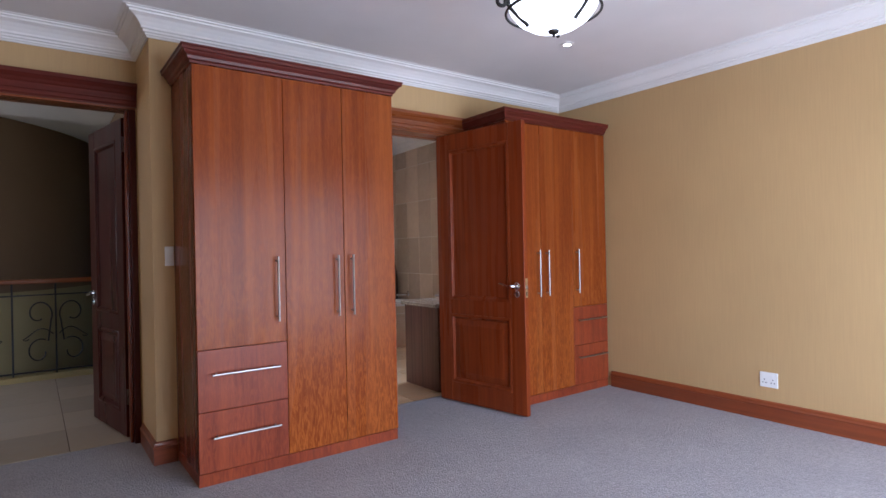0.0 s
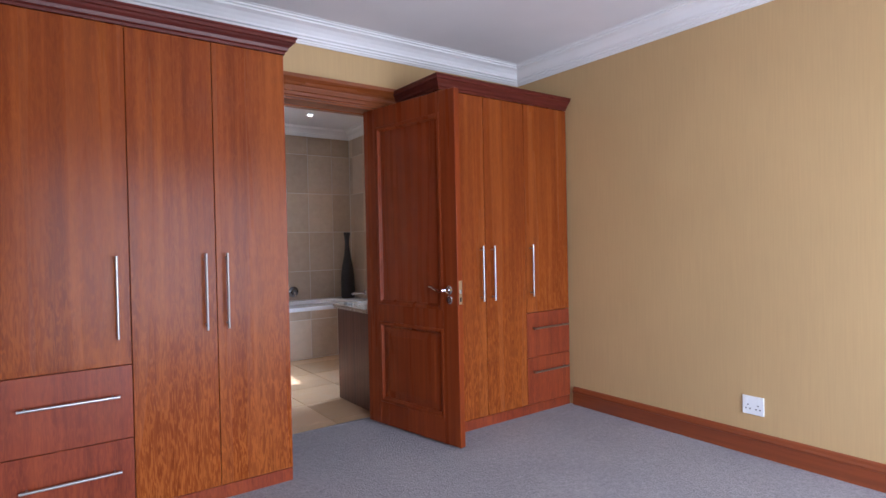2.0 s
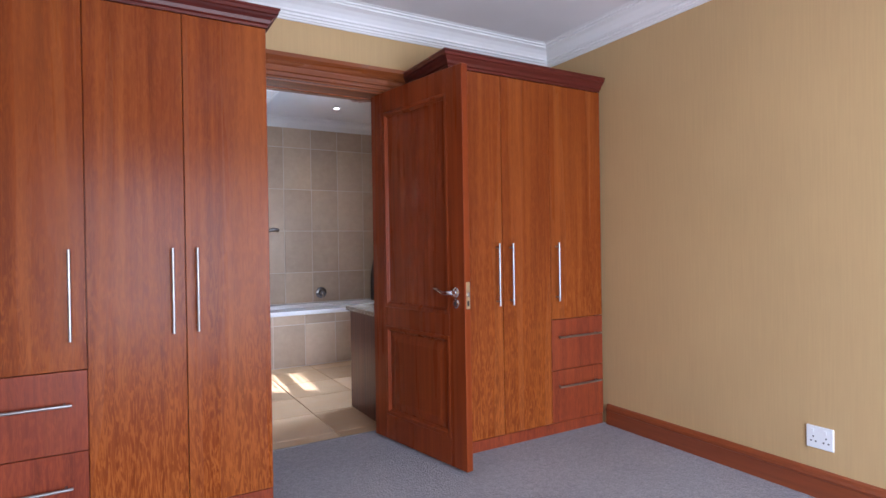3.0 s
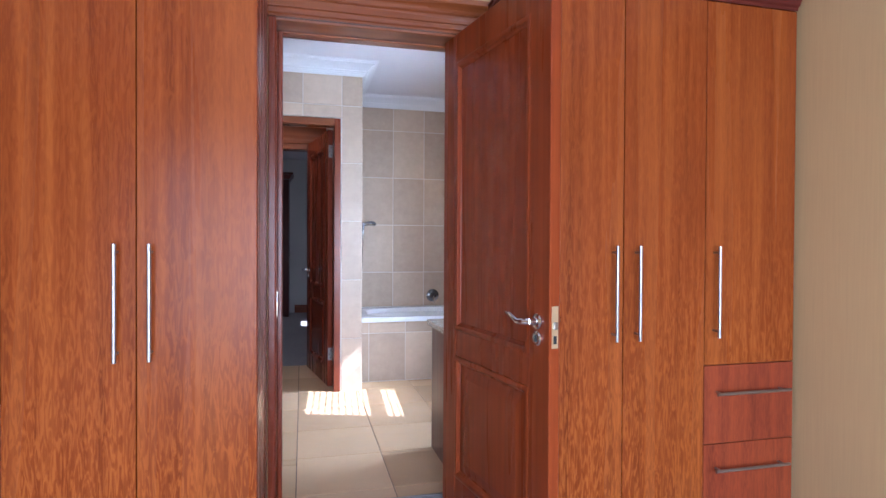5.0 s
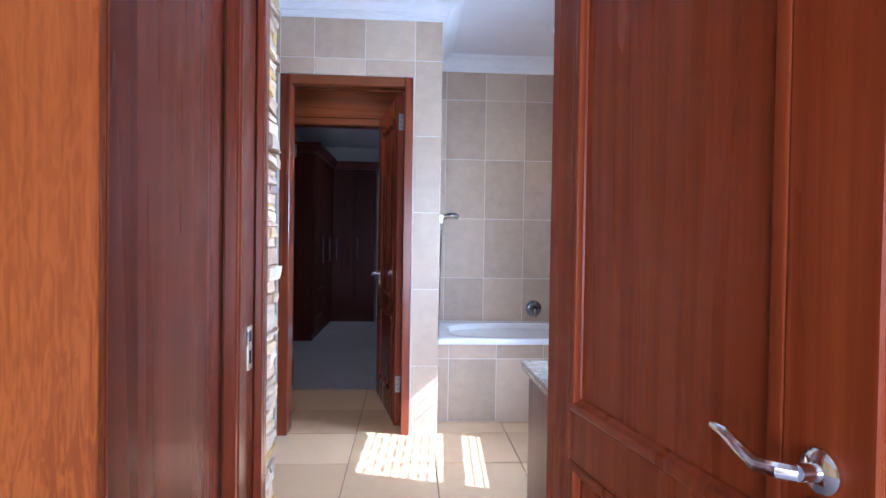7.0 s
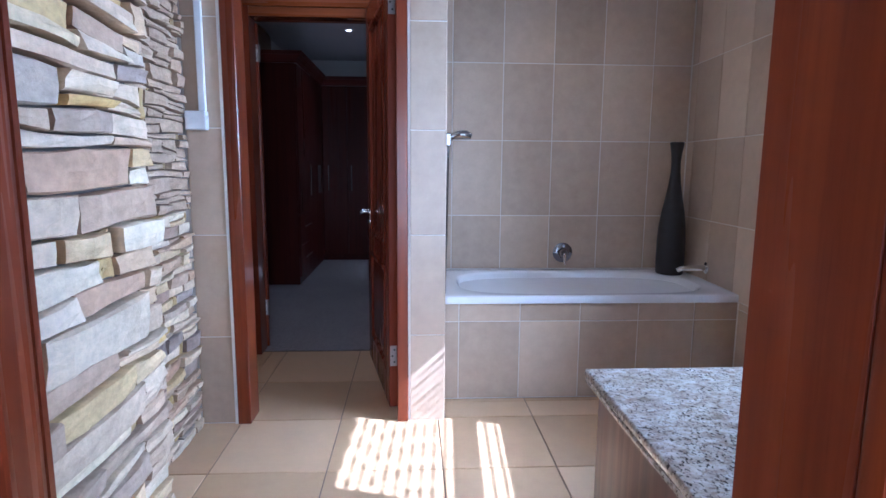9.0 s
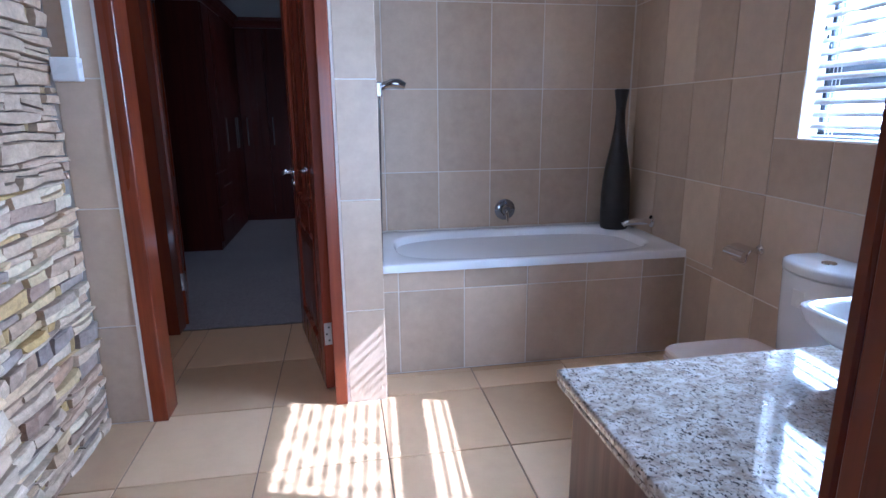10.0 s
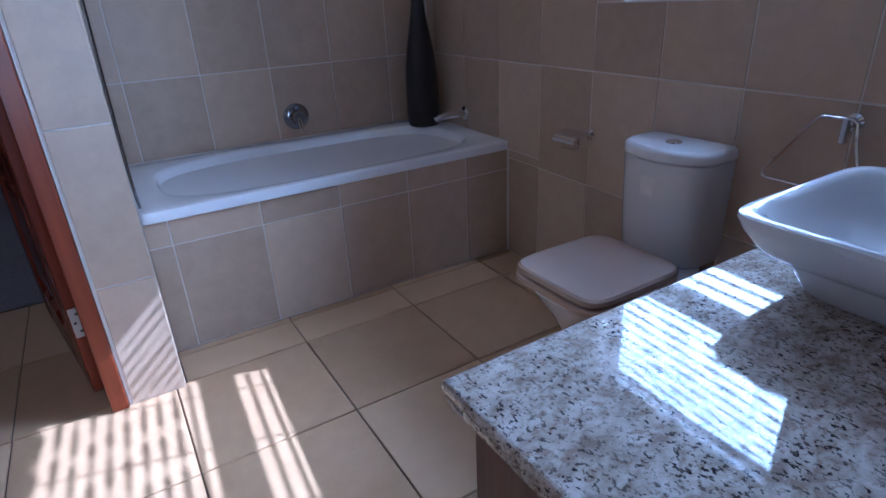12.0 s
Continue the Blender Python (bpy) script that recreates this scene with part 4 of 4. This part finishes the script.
bs = thing("basin", (3.552, 4.334, 0.7255), "white rectangular vessel basin standing on granite", "basin")
part("bowl", loft([basin_ring(0.7255, 0.012, 6), basin_ring(0.732, 0.018, 6), basin_ring(0.755, 0.030, 6), basin_ring(0.768, 0.036, 6), basin_ring(0.774, 0.040, 6.5), basin_ring(0.778, 0.048, 6.5), basin_ring(0.783, 0.060, 7), basin_ring(0.798, 0.074, 7), basin_ring(0.820, 0.087, 7.5), basin_ring(0.836, 0.092, 8), basin_ring(0.842, 0.091, 8), basin_ring(0.845, 0.086, 8),
                   basin_ring(0.844, 0.074, 7.5), basin_ring(0.838, 0.066, 7), basin_ring(0.815, 0.052, 6), basin_ring(0.785, 0.026, 5), basin_ring(0.766, -0.02, 4), basin_ring(0.760, -0.07, 3)]), CERAMIC, bs, smooth=True)
part("waste", lathe([(0, 0), (0.022, 0), (0.020, 0.004), (0, 0.005)], (3.552, 4.334, 0.7605), 20), CHROME, bs, smooth=True)

# window and blind
wi = thing("window_1", (4.225, 5.07, 1.097), "dark-framed bathroom window above the cistern", "window", kind="structure")
for a, b, c, d in ((4.702, 5.438, 1.098, 1.125), (4.702, 5.438, 1.784, 1.799), (4.702, 4.722, 1.126, 1.783), (5.418, 5.438, 1.126, 1.783)):
    part("window_frame", box(4.205, 4.245, a, b, c, d, 0.003), ALU, wi)
part("lintel", box(4.1382, 4.245, 4.7005, 5.4395, 1.7995, 1.9795), SILICONE, wi, "white plastered lintel")
part("transom", box(4.207, 4.225, 4.723, 5.417, 1.268, 1.358, 0.003), ALU, wi)
for c, d in ((1.126, 1.267), (1.359, 1.783)):
    part("pane", box(4.228, 4.232, 4.723, 5.417, c, d), GLASS, wi).visible_shadow = False
part("sill", box(4.138, 4.204, 4.702, 5.438, 1.0975, 1.101), SILICONE, wi, "bright white sill lip")
askew(wi)
bl = thing("venetian_blind", (4.168, 5.07, 1.112), "half-open white venetian blind in the window recess", "blind")
slat_prof = [(-0.0125, -0.0012), (-0.006, 0.0004), (0, 0.0010), (0.006, 0.0004), (0.0125, -0.0012), (0.0125, -0.0005), (0, 0.0018), (-0.0125, -0.0005)]
for k in range(15):
    z = 1.146 + 0.0405 * k
    T = Matrix.Translation((4.168, 5.07, z)) @ pose(0, 0, 0, random.uniform(-0.15, 0.15), -63 + random.uniform(-2, 2), 0)
    # upper slats are twisted to shape the wavy dapples of the sun patch
    dapple_twist, f1, f2 = (17.0 if z > 1.37 else 1.5), random.uniform(0, 6.3), random.uniform(0, 6.3)
    rings = []
    for j in range(41):
        y = -0.352 + 0.0176 * j
        a = radians(dapple_twist * (0.65 * math.sin(y * 38 + f1) + 0.45 * math.sin(y * 71 + f2)))
        rings.append([(u * math.cos(a) + v * math.sin(a), y, v * math.cos(a) - u * math.sin(a)) for u, v in slat_prof])
    ob = link("slat", loft(rings), BLIND)
    ob.parent, ob.matrix_parent_inverse = bl, Matrix.Translation(bl.location).inverted()
    ob.matrix_basis = T
part("bottom_rail", box(4.157, 4.180, 4.72, 5.42, 1.104, 1.114, 0.003), BLIND, bl)
part("head_rail", box(4.150, 4.188, 4.715, 5.425, 1.752, 1.790, 0.002), BLIND, bl)
for y in (4.80, 5.07, 5.34):
    for x in (4.154, 4.182):
        part("ladder_cord", tube([(x, y, 1.114), (x, y, 1.752)], 0.0012, 5), BLIND, bl)
    part("pull_cord", tube([(4.168, y, 1.114), (4.168, y, 1.752)], 0.0010, 5), BLIND, bl)
for k in range(3):
    part("cord_end", lathe([(0, 0), (0.004, 0.001), (0.003, 0.012), (0, 0.014)], (4.146, 5.36 + 0.015 * k, 1.40 + 0.03 * k), 8), ALU, bl)

askew(bl)

# power box and conduit
jb = thing("junction_box", (1.645, YD, 1.303), "white surface junction box with a conduit above", "electric box")
part("box", box(1.584, 1.672, YD - 0.042, YD, 1.316, 1.394, 0.005, 2), SWITCH, jb)
part("conduit", box(1.636, 1.666, YD - 0.018, YD, 1.3945, 2.45, 0.003), SWITCH, jb)


# ---- bedroom things ----
sk = thing("socket", (XE, 2.015, 0.218), "white square double socket on the papered wall", "socket")
plate = part("plate", box(XE - 0.009, XE, 1.959, 2.071, 0.218, 0.317, 0.003, 2), SWITCH, sk)
for py in (1.984, 2.036):
    for dy, dz in ((0, 0.066), (-0.010, 0.046), (0.010, 0.046)):
        part("pin_hole", tube([(XE - 0.0095, py + dy + 0.005, 0.218 + dz - 0.015), (XE - 0.0085, py + dy + 0.005, 0.218 + dz - 0.015)], 0.0038, 10), DARK_HOLE, plate)
for py in (1.986, 2.038):
    part("rocker", box(XE - 0.012, XE - 0.0092, py, py + 0.014, 0.286, 0.304, 0.001), SWITCH, plate)
sw = thing("light_switch", (0.903, YW, 1.112), "white light switch plate beside the wardrobe", "light switch")
plate = part("plate", box(0.870, 0.9165, YW - 0.009, YW, 1.112, 1.222, 0.003, 2), SWITCH, sw)
for k in range(2):
    part("rocker", box(0.879, 0.907, YW - 0.012, YW - 0.0092, 1.130 + 0.04 * k, 1.160 + 0.04 * k, 0.001), SWITCH, plate)


def downlight(x, y, z, room):
    d = thing("downlight", (x, y, z - 0.006), "small lit recessed downlight in the " + room + " ceiling", "downlight")
    part("rim", lathe([(0.025, 0.004), (0.044, 0.005), (0.046, 0.0), (0.027, -0.003), (0.024, 0.004)], (x, y, z - 0.0055), 28), CORNICE, d, smooth=True)
    part("lens", lathe([(0, 0.0), (0.024, 0.0), (0.024, 0.003), (0, 0.003)], (x, y, z - 0.0045), 24), LAMP, d, "glowing lens")


downlight(3.155, 2.79, CZ, "bedroom")
downlight(3.455, 6.18, CB, "bathroom")
downlight(1.896, 9.30, CZ, "far bedroom")
downlight(2.02, 6.42, CB, "lobby")

rose_plan = []
for k in range(48):
    t = 2 * math.pi * k / 48
    rose_plan.append((t, 0.085 + 0.022 * abs(math.sin(4 * t)) + 0.006 * math.sin(11 * t)))
cr = thing("ceiling_rose", (3.53, 5.73, CB), "small aged pink plaster rose on the bathroom ceiling", "ceiling rose")
part("petals", loft([[(3.53 + q * f * math.cos(t), 5.73 + q * f * math.sin(t), CB - d) for t, q in rose_plan] for f, d in ((1.0, 0.001), (1.0, 0.008), (0.86, 0.016), (0.62, 0.012), (0.5, 0.020), (0.2, 0.026))]), plain("aged_pink_plaster", (0.50, 0.36, 0.34), 0.7), cr)
sd = thing("smoke_detector", (1.99, 2.63, CZ - 0.03), "small pinkish white smoke detector on the ceiling", "smoke detector")
part("case", lathe([(0, 0.0), (0.035, 0.001), (0.050, 0.010), (0.054, 0.029), (0, 0.029)], (1.99, 2.63, CZ - 0.0295), 28), plain("aged_white_plastic", (0.66, 0.56, 0.53), 0.45), sd, smooth=True)

# bowl lamp on scrolled iron arms
LX, LY, LZ = 2.058, 1.913, 2.06
lamp = thing("ceiling_lamp", (LX, LY, LZ), "opal glass bowl lamp in black scrolled iron", "ceiling lamp")
part("bowl", lathe([(0, 0.028), (0.05, 0.030), (0.10, 0.044), (0.15, 0.076), (0.182, 0.118), (0.192, 0.150), (0.188, 0.150), (0.176, 0.118), (0.145, 0.080), (0.10, 0.050), (0, 0.034)], (LX, LY, LZ), 40), BOWL_GLASS, lamp, "glowing opal glass bowl", True)
part("finial", lathe([(0, 0.0), (0.005, 0.002), (0.006, 0.010), (0.004, 0.014), (0.020, 0.018), (0.024, 0.026), (0.016, 0.032), (0, 0.034)], (LX, LY, LZ), 24), IRON, lamp, smooth=True)
part("hoop", tube([(LX + 0.199 * math.cos(t), LY + 0.199 * math.sin(t), LZ + 0.108) for t in (2 * math.pi * k / 48 for k in range(48))], 0.006, 8, closed=True), IRON, lamp, smooth=True)
for k in range(3):
    t = radians(33 + 120 * k)
    u = Vector((math.cos(t), math.sin(t), 0))
    pts = []
    for j in range(15):
        a = radians(200 - 30 * j)
        r = 0.030 - 0.0013 * j
        pts.append(Vector((LX, LY, LZ)) + u * (0.222 + r * math.cos(a)) + Vector((0, 0, 0.140 + r * math.sin(a))))
    arm = [Vector((LX, LY, LZ)) + u * a + Vector((0, 0, b)) for a, b in ((0.112, 0.042), (0.118, 0.052), (0.150, 0.078), (0.185, 0.112), (0.198, 0.130))]
    part("arm", tube(arm + pts, 0.0082, 8), IRON, lamp, smooth=True)
    part("stay", tube([Vector((LX, LY, LZ)) + u * a + Vector((0, 0, b)) for a, b in ((0.196, 0.130), (0.16, 0.20), (0.10, 0.30), (0.03, 0.38), (0.0, 0.40))], 0.006, 8), IRON, lamp, smooth=True)
part("stem", tube([(LX, LY, LZ + 0.38), (LX, LY, CZ - 0.02)], 0.010, 12), IRON, lamp, smooth=True)
part("canopy", lathe([(0.0, -0.03), (0.03, -0.028), (0.058, -0.010), (0.062, 0.0), (0, 0.0)], (LX, LY, CZ - 0.0005), 28), IRON, lamp, smooth=True)

# landing balustrade
BA = 6.97
bal = thing("balustrade", (-1.2, BA, 0.0), "black scrolled iron balustrade with a timber handrail", "balustrade")
part("kerb", box(-3.6, 0.93, BA - 0.06, BA + 0.06, -0.008, 0.050, 0.004), KERB, bal, "ochre painted kerb")
part("handrail", box(-3.6, 0.93, BA - 0.035, BA + 0.035, 0.925, 0.972, 0.012, 2), WOOD_HEAD, bal, "polished timber handrail")
part("top_bar", box(-3.6, 0.93, BA - 0.007, BA + 0.007, 0.808, 0.822), IRON, bal)
part("bottom_bar", box(-3.6, 0.93, BA - 0.007, BA + 0.007, 0.072, 0.086), IRON, bal)


def scroll(x, side, lo, hi):
    """An S bar beside a post: a wide hook under the top bar, a curl in the middle, a wide hook on the bottom bar."""
    h, pts = hi - lo, []
    for j in range(19):
        a = radians(-120 + 330 * j / 18)
        r = 0.045 + 0.060 * (j / 18)
        pts.append((x + side * (0.135 + r * math.cos(a) * 1.05), BA, lo + h * 0.76 + r * 1.30 * math.sin(a)))
    for j in range(1, 19):
        a = radians(150 - 330 * j / 18)
        r = 0.105 - 0.060 * (j / 18)
        pts.append((x + side * (0.135 + r * math.cos(a) * 1.05), BA, lo + h * 0.25 + r * 1.30 * math.sin(a)))
    return pts


def tendril(x, side, z, up):
    return [(x + side * (0.022 + 0.24 * k / 10), BA, z + up * (0.055 * math.sin(k * 0.42) + 0.012 * k / 10)) for k in range(11)] + [(x + side * (0.262 - 0.016 * k), BA, z + up * (-0.040 + 0.004 * k * k - 0.010 * k)) for k in range(1, 4)]


for k in range(6):
    x = 0.445 - 0.68 * k
    for dx in (0.0, -0.34):
        part("post", box(x + dx - 0.008, x + dx + 0.008, BA - 0.008, BA + 0.008, 0.0505, 0.9245), IRON, bal)
    for side in (-1, 1):
        part("scroll", tube(scroll(x, side, 0.086, 0.808), 0.0072, 6), IRON, bal, smooth=True)
        part("tendril", tube(tendril(x, side, 0.430, 1), 0.0055, 6), IRON, bal, smooth=True)


# ---- pieces of floors and walls ----
TILES = {}


def tile(parent, axis, at, u, v, mat, thick=0.008):
    """One tile with eased edges; u along the wall (or x), v up (or y)."""
    key = (axis, round(u, 3), round(v, 3), mat.name, thick)
    if key not in TILES:
        hu, hv, t, e = u / 2, v / 2, thick, min(0.0016, thick / 3)
        back = [(-hu, -hv, 0), (hu, -hv, 0), (hu, hv, 0), (-hu, hv, 0)]
        rim = [(a, b, t - e) for a, b, _ in back]
        front = [(a - math.copysign(e * 1.2, a), b - math.copysign(e * 1.2, b), t) for a, b, _ in back]
        turn = {"z": lambda p: p, "y": lambda p: (p[0], -p[2], p[1]), "x": lambda p: (-p[2], p[0], p[1]), "-x": lambda p: (p[2], p[0], p[1])}[axis]
        me = bpy.data.meshes.new("tile")
        vs = [turn(p) for p in back + rim + front]
        fs = [(3, 2, 1, 0), (8, 9, 10, 11)] + [(a + o, b + o, b + 4 + o, a + 4 + o) for o in (0, 4) for a, b in ((0, 1), (1, 2), (2, 3), (3, 0))]
        me.from_pydata(vs, [], fs)
        me.materials.append(mat)
        bm = bmesh.new()
        bm.from_mesh(me)
        bmesh.ops.recalc_face_normals(bm, faces=bm.faces[:])
        bm.to_mesh(me)
        bm.free()
        TILES[key] = me
    ob = new("tile", TILES[key])
    ob.parent = parent
    tilt = random.uniform(-0.12, 0.12)
    ob.matrix_basis = Matrix.Translation(at) @ pose(0, 0, 0, *( (tilt, 0, 0) if axis != "z" else (tilt * 0.5, tilt * 0.5, 0)))
    if parent.type == "EMPTY":
        ob.matrix_parent_inverse = Matrix.Translation(parent.location).inverted()
    return ob


def tile_field(parent, axis, level, us, vs, mat, joint=0.0048, holes=(), thick=0.0032):
    for u0, u1 in zip(us, us[1:]):
        for v0, v1 in zip(vs, vs[1:]):
            rects = [(u0, u1, v0, v1)]
            for h in holes:
                nxt = []
                for a, b, c, d in rects:
                    if h[0] >= b or h[1] <= a or h[2] >= d or h[3] <= c:
                        nxt.append((a, b, c, d))
                        continue
                    m0, m1, n0, n1 = max(a, h[0]), min(b, h[1]), max(c, h[2]), min(d, h[3])
                    nxt += [(a, b, c, n0)] if n0 - c > 0.012 else []
                    nxt += [(a, b, n1, d)] if d - n1 > 0.012 else []
                    nxt += [(a, m0, n0, n1)] if m0 - a > 0.012 else []
                    nxt += [(m1, b, n0, n1)] if b - m1 > 0.012 else []
                rects = nxt
            for a, b, c, d in rects:
                if b - a < 0.01 or d - c < 0.01:
                    continue
                mu, mv = (a + b) / 2, (c + d) / 2
                at = {"z": (mu, mv, level), "y": (mu, level, mv), "x": (level, mu, mv), "-x": (level, mu, mv)}[axis]
                tile(parent, axis, at, b - a - joint, d - c - joint, mat, thick)


W = bpy.data.objects
tile_field(W["wall_bath_north"], "y", 6.833, [2.682, 2.771, 3.076, 3.381, 3.685, 3.990, 4.226], [BZ + 0.004, 0.875, 1.331, 1.786, 2.241, 2.46], TILE_WALL)
tile_field(W["wall_bath_east"], "x", XB + 0.003, [YB + 0.02, 4.405, 4.701, 4.986, 5.272, 5.565, 5.860, 6.155, 6.45, 6.745, 6.829], [0.002, 0.463, 0.877, 1.332, 1.787, 2.242, 2.46], TILE_WALL, holes=[(4.70, 5.44, 1.097, 1.80), (6.08, 7.0, 0, 0.50)])
tile_field(W["wall_doorway"], "y", YD + 0.003, [1.572, 1.735, 1.930, 2.226, 2.520, 2.680], [0.002, 0.410, 0.869, 1.327, 1.779, 2.223, 2.46], TILE_WALL, holes=[(1.73, 2.512, 0, 2.125)])
tile_field(W["wall_bath_alcove"], "-x", 2.677, [YD + 0.010, 6.10, 6.46, 6.828], [BZ + 0.004, 0.869, 1.327, 1.779, 2.223, 2.46], TILE_WALL)
tile_field(W["wall_bath_alcove"], "-x", 2.677, [YD + 0.010, 6.094], [0.002, 0.410, BZ - 0.0], TILE_WALL)
tile_field(bath, "y", 6.099, [2.684, 2.762, 3.070, 3.376, 3.676, 3.966, 4.200], [0.002, 0.405, 0.497], TILE_WALL)
fb = solid("floor_bathroom", box(1.2, XB + 0.2, YB - 0.038, 6.896, -0.15, -0.006), GROUT_FLOOR, "brown grout under cream bathroom floor tiles", "floor", kind="structure")
xs = [1.20, 1.295, 1.746, 2.198, 2.650, 3.101, 3.553, 4.005, XB + 0.11]
tile_field(fb, "z", -0.006, xs, [YB - 0.036, 4.060, 4.515, 4.970, 5.428, 5.884], TILE_FLOOR, 0.0048, [(1.20, 2.03, 3.9, 4.44), (2.98, 4.2, 3.9, 4.48)], 0.006)
tile_field(fb, "z", -0.006, [2.684, 3.101, 3.553, 4.005, XB + 0.11], [5.884, 6.060, 6.10], TILE_FLOOR, 0.0048, (), 0.006)
tile_field(fb, "z", -0.006, [1.505, 1.640, 1.732, 2.196, 2.53], [5.884, 6.352, 6.872], TILE_FLOOR, 0.0048, (), 0.006)
tile_field(W["floor_landing"], "z", -0.008, [0.93 - 0.50 * k for k in range(7)][::-1], [4.354, 4.90, 5.40, 5.90, 6.40, 6.91], TILE_LANDING, 0.005, (), 0.008)
solid("trim_threshold", box(2.12, 2.935, YB - 0.048, YB - 0.036, -0.004, 0.003, 0.001), STEEL, "thin metal strip where carpet meets tile", "trim", kind="structure")


def ledge_stones(parent, face, y0, y1, z0, z1, seed, flat=1.0, long=1.0, thick=1.0):
    """Split stone in wavy uneven courses on a wall that faces +x; each stone follows the courses above and below it."""
    rng = random.Random(seed)
    levels = [z0]
    while levels[-1] < z1 - 0.02:
        levels.append(min(z1, levels[-1] + thick * rng.choice((0.022, 0.027, 0.033, 0.039, 0.046, 0.054, 0.064))))
    waves = [(rng.uniform(3, 7), rng.uniform(0, 6.3), rng.uniform(11, 19), rng.uniform(0, 6.3), rng.uniform(-0.02, 0.02)) for _ in levels]

    def bed(k, y):
        if k == 0 or k == len(levels) - 1:
            return levels[k]
        f1, p1, f2, p2, lean = waves[k]
        return levels[k] + 0.0065 * math.sin(f1 * y + p1) + 0.004 * math.sin(f2 * y + p2) + lean * (y - (y0 + y1) / 2)

    count, bulk = 0, {STONE: bmesh.new(), OCHRE: bmesh.new()}

    def stone(lo, hi, a, b, proud, mat):
        """One block between two bed lines, its ends a little slanted, its face broken into shallow facets."""
        nonlocal count
        n = max(2, min(7, int((b - a) / 0.045)))
        single = count < 300 and lo(a) < 2.0
        count += 1
        bm = bmesh.new() if single else bulk[mat]
        g = 0.0026
        sa, sb = rng.uniform(-0.012, 0.012), rng.uniform(-0.012, 0.012)
        tilt, turn = rng.uniform(-0.22, 0.22), rng.uniform(-0.25, 0.25)
        rows = []
        for v, back in ((0.0, 0.30), (0.05, 0.04), (0.5, 0.0), (0.95, 0.04), (1.0, 0.30)):
            row = []
            for j in range(n + 1):
                u = j / n
                y = a + g + (b - a - 2 * g) * u + (sa * (1 - u) + sb * u) * (v - 0.5)
                y = min(max(y, y0), y1)
                bot, top = lo(y) + g, hi(y) - g
                edge = 0.22 if j in (0, n) else 0.0
                depth = proud * (1 - max(back, edge) + tilt * (v - 0.5) + turn * (u - 0.5)) + (rng.uniform(-0.0028, 0.0028) if back < 0.2 else 0.0)
                ragged = rng.uniform(-0.0022, 0.0022) if back > 0.2 else 0.0
                row.append(bm.verts.new((face + depth, y, bot + (top - bot) * v + ragged)))
            rows.append(row)
        rear = [[bm.verts.new((face - 0.025, q.co.y, q.co.z)) for q in rw] for rw in (rows[0], rows[-1])]
        grid = [rear[0]] + rows + [rear[1]]
        for A, B in zip(grid, grid[1:]):
            for j in range(n):
                bm.faces.new((A[j], A[j + 1], B[j + 1], B[j]))
        for j in (0, n):
            bm.faces.new([rw[j] for rw in grid])
        if single:
            part("stone", bm, mat, parent)

    for k in range(len(levels) - 1):
        h = levels[k + 1] - levels[k]
        y = y0 - rng.uniform(0, 0.12)
        while y < y1:
            w = long * (rng.uniform(0.09, 0.28) if h > 0.038 else rng.uniform(0.12, 0.40))
            filler = rng.random() < 0.15
            if filler:
                w = rng.uniform(0.028, 0.050)
            a, b = max(y, y0), min(y + w, y1)
            y += w
            if b - a < 0.02:
                continue
            low, high = (lambda q, k=k: bed(k, q)), (lambda q, k=k: bed(k + 1, q))
            if filler:
                stone(low, high, a, b, flat * rng.uniform(0.004, 0.014), OCHRE)
            elif h > 0.044 and rng.random() < 0.5:
                c, sl = rng.uniform(0.35, 0.65), rng.uniform(-0.5, 0.5)
                mid = lambda q, k=k, c=c, sl=sl, a=a, b=b: bed(k, q) + (bed(k + 1, q) - bed(k, q)) * (c + sl * 0.4 * ((q - a) / (b - a) - 0.5))
                stone(low, mid, a, b, flat * rng.uniform(0.010, 0.046), STONE)
                stone(mid, high, a, b, flat * rng.uniform(0.010, 0.046), STONE)
            else:
                stone(low, high, a, b, flat * rng.uniform(0.010, 0.048), STONE)
    for mat, bm in bulk.items():
        if len(bm.verts):
            tagged(part("stones_above", bm, mat, parent), kind="stuff")
        else:
            bm.free()


ledge_stones(W["wall_stone_pier"], 2.030, YB + 0.034, 4.470, 0.0, 2.30, 3, 0.75, 1.1, 1.05)
ledge_stones(W["wall_bath_west"], 1.556, 4.46, 5.857, 0.0, 2.30, 8, 0.9, 0.8, 0.9)
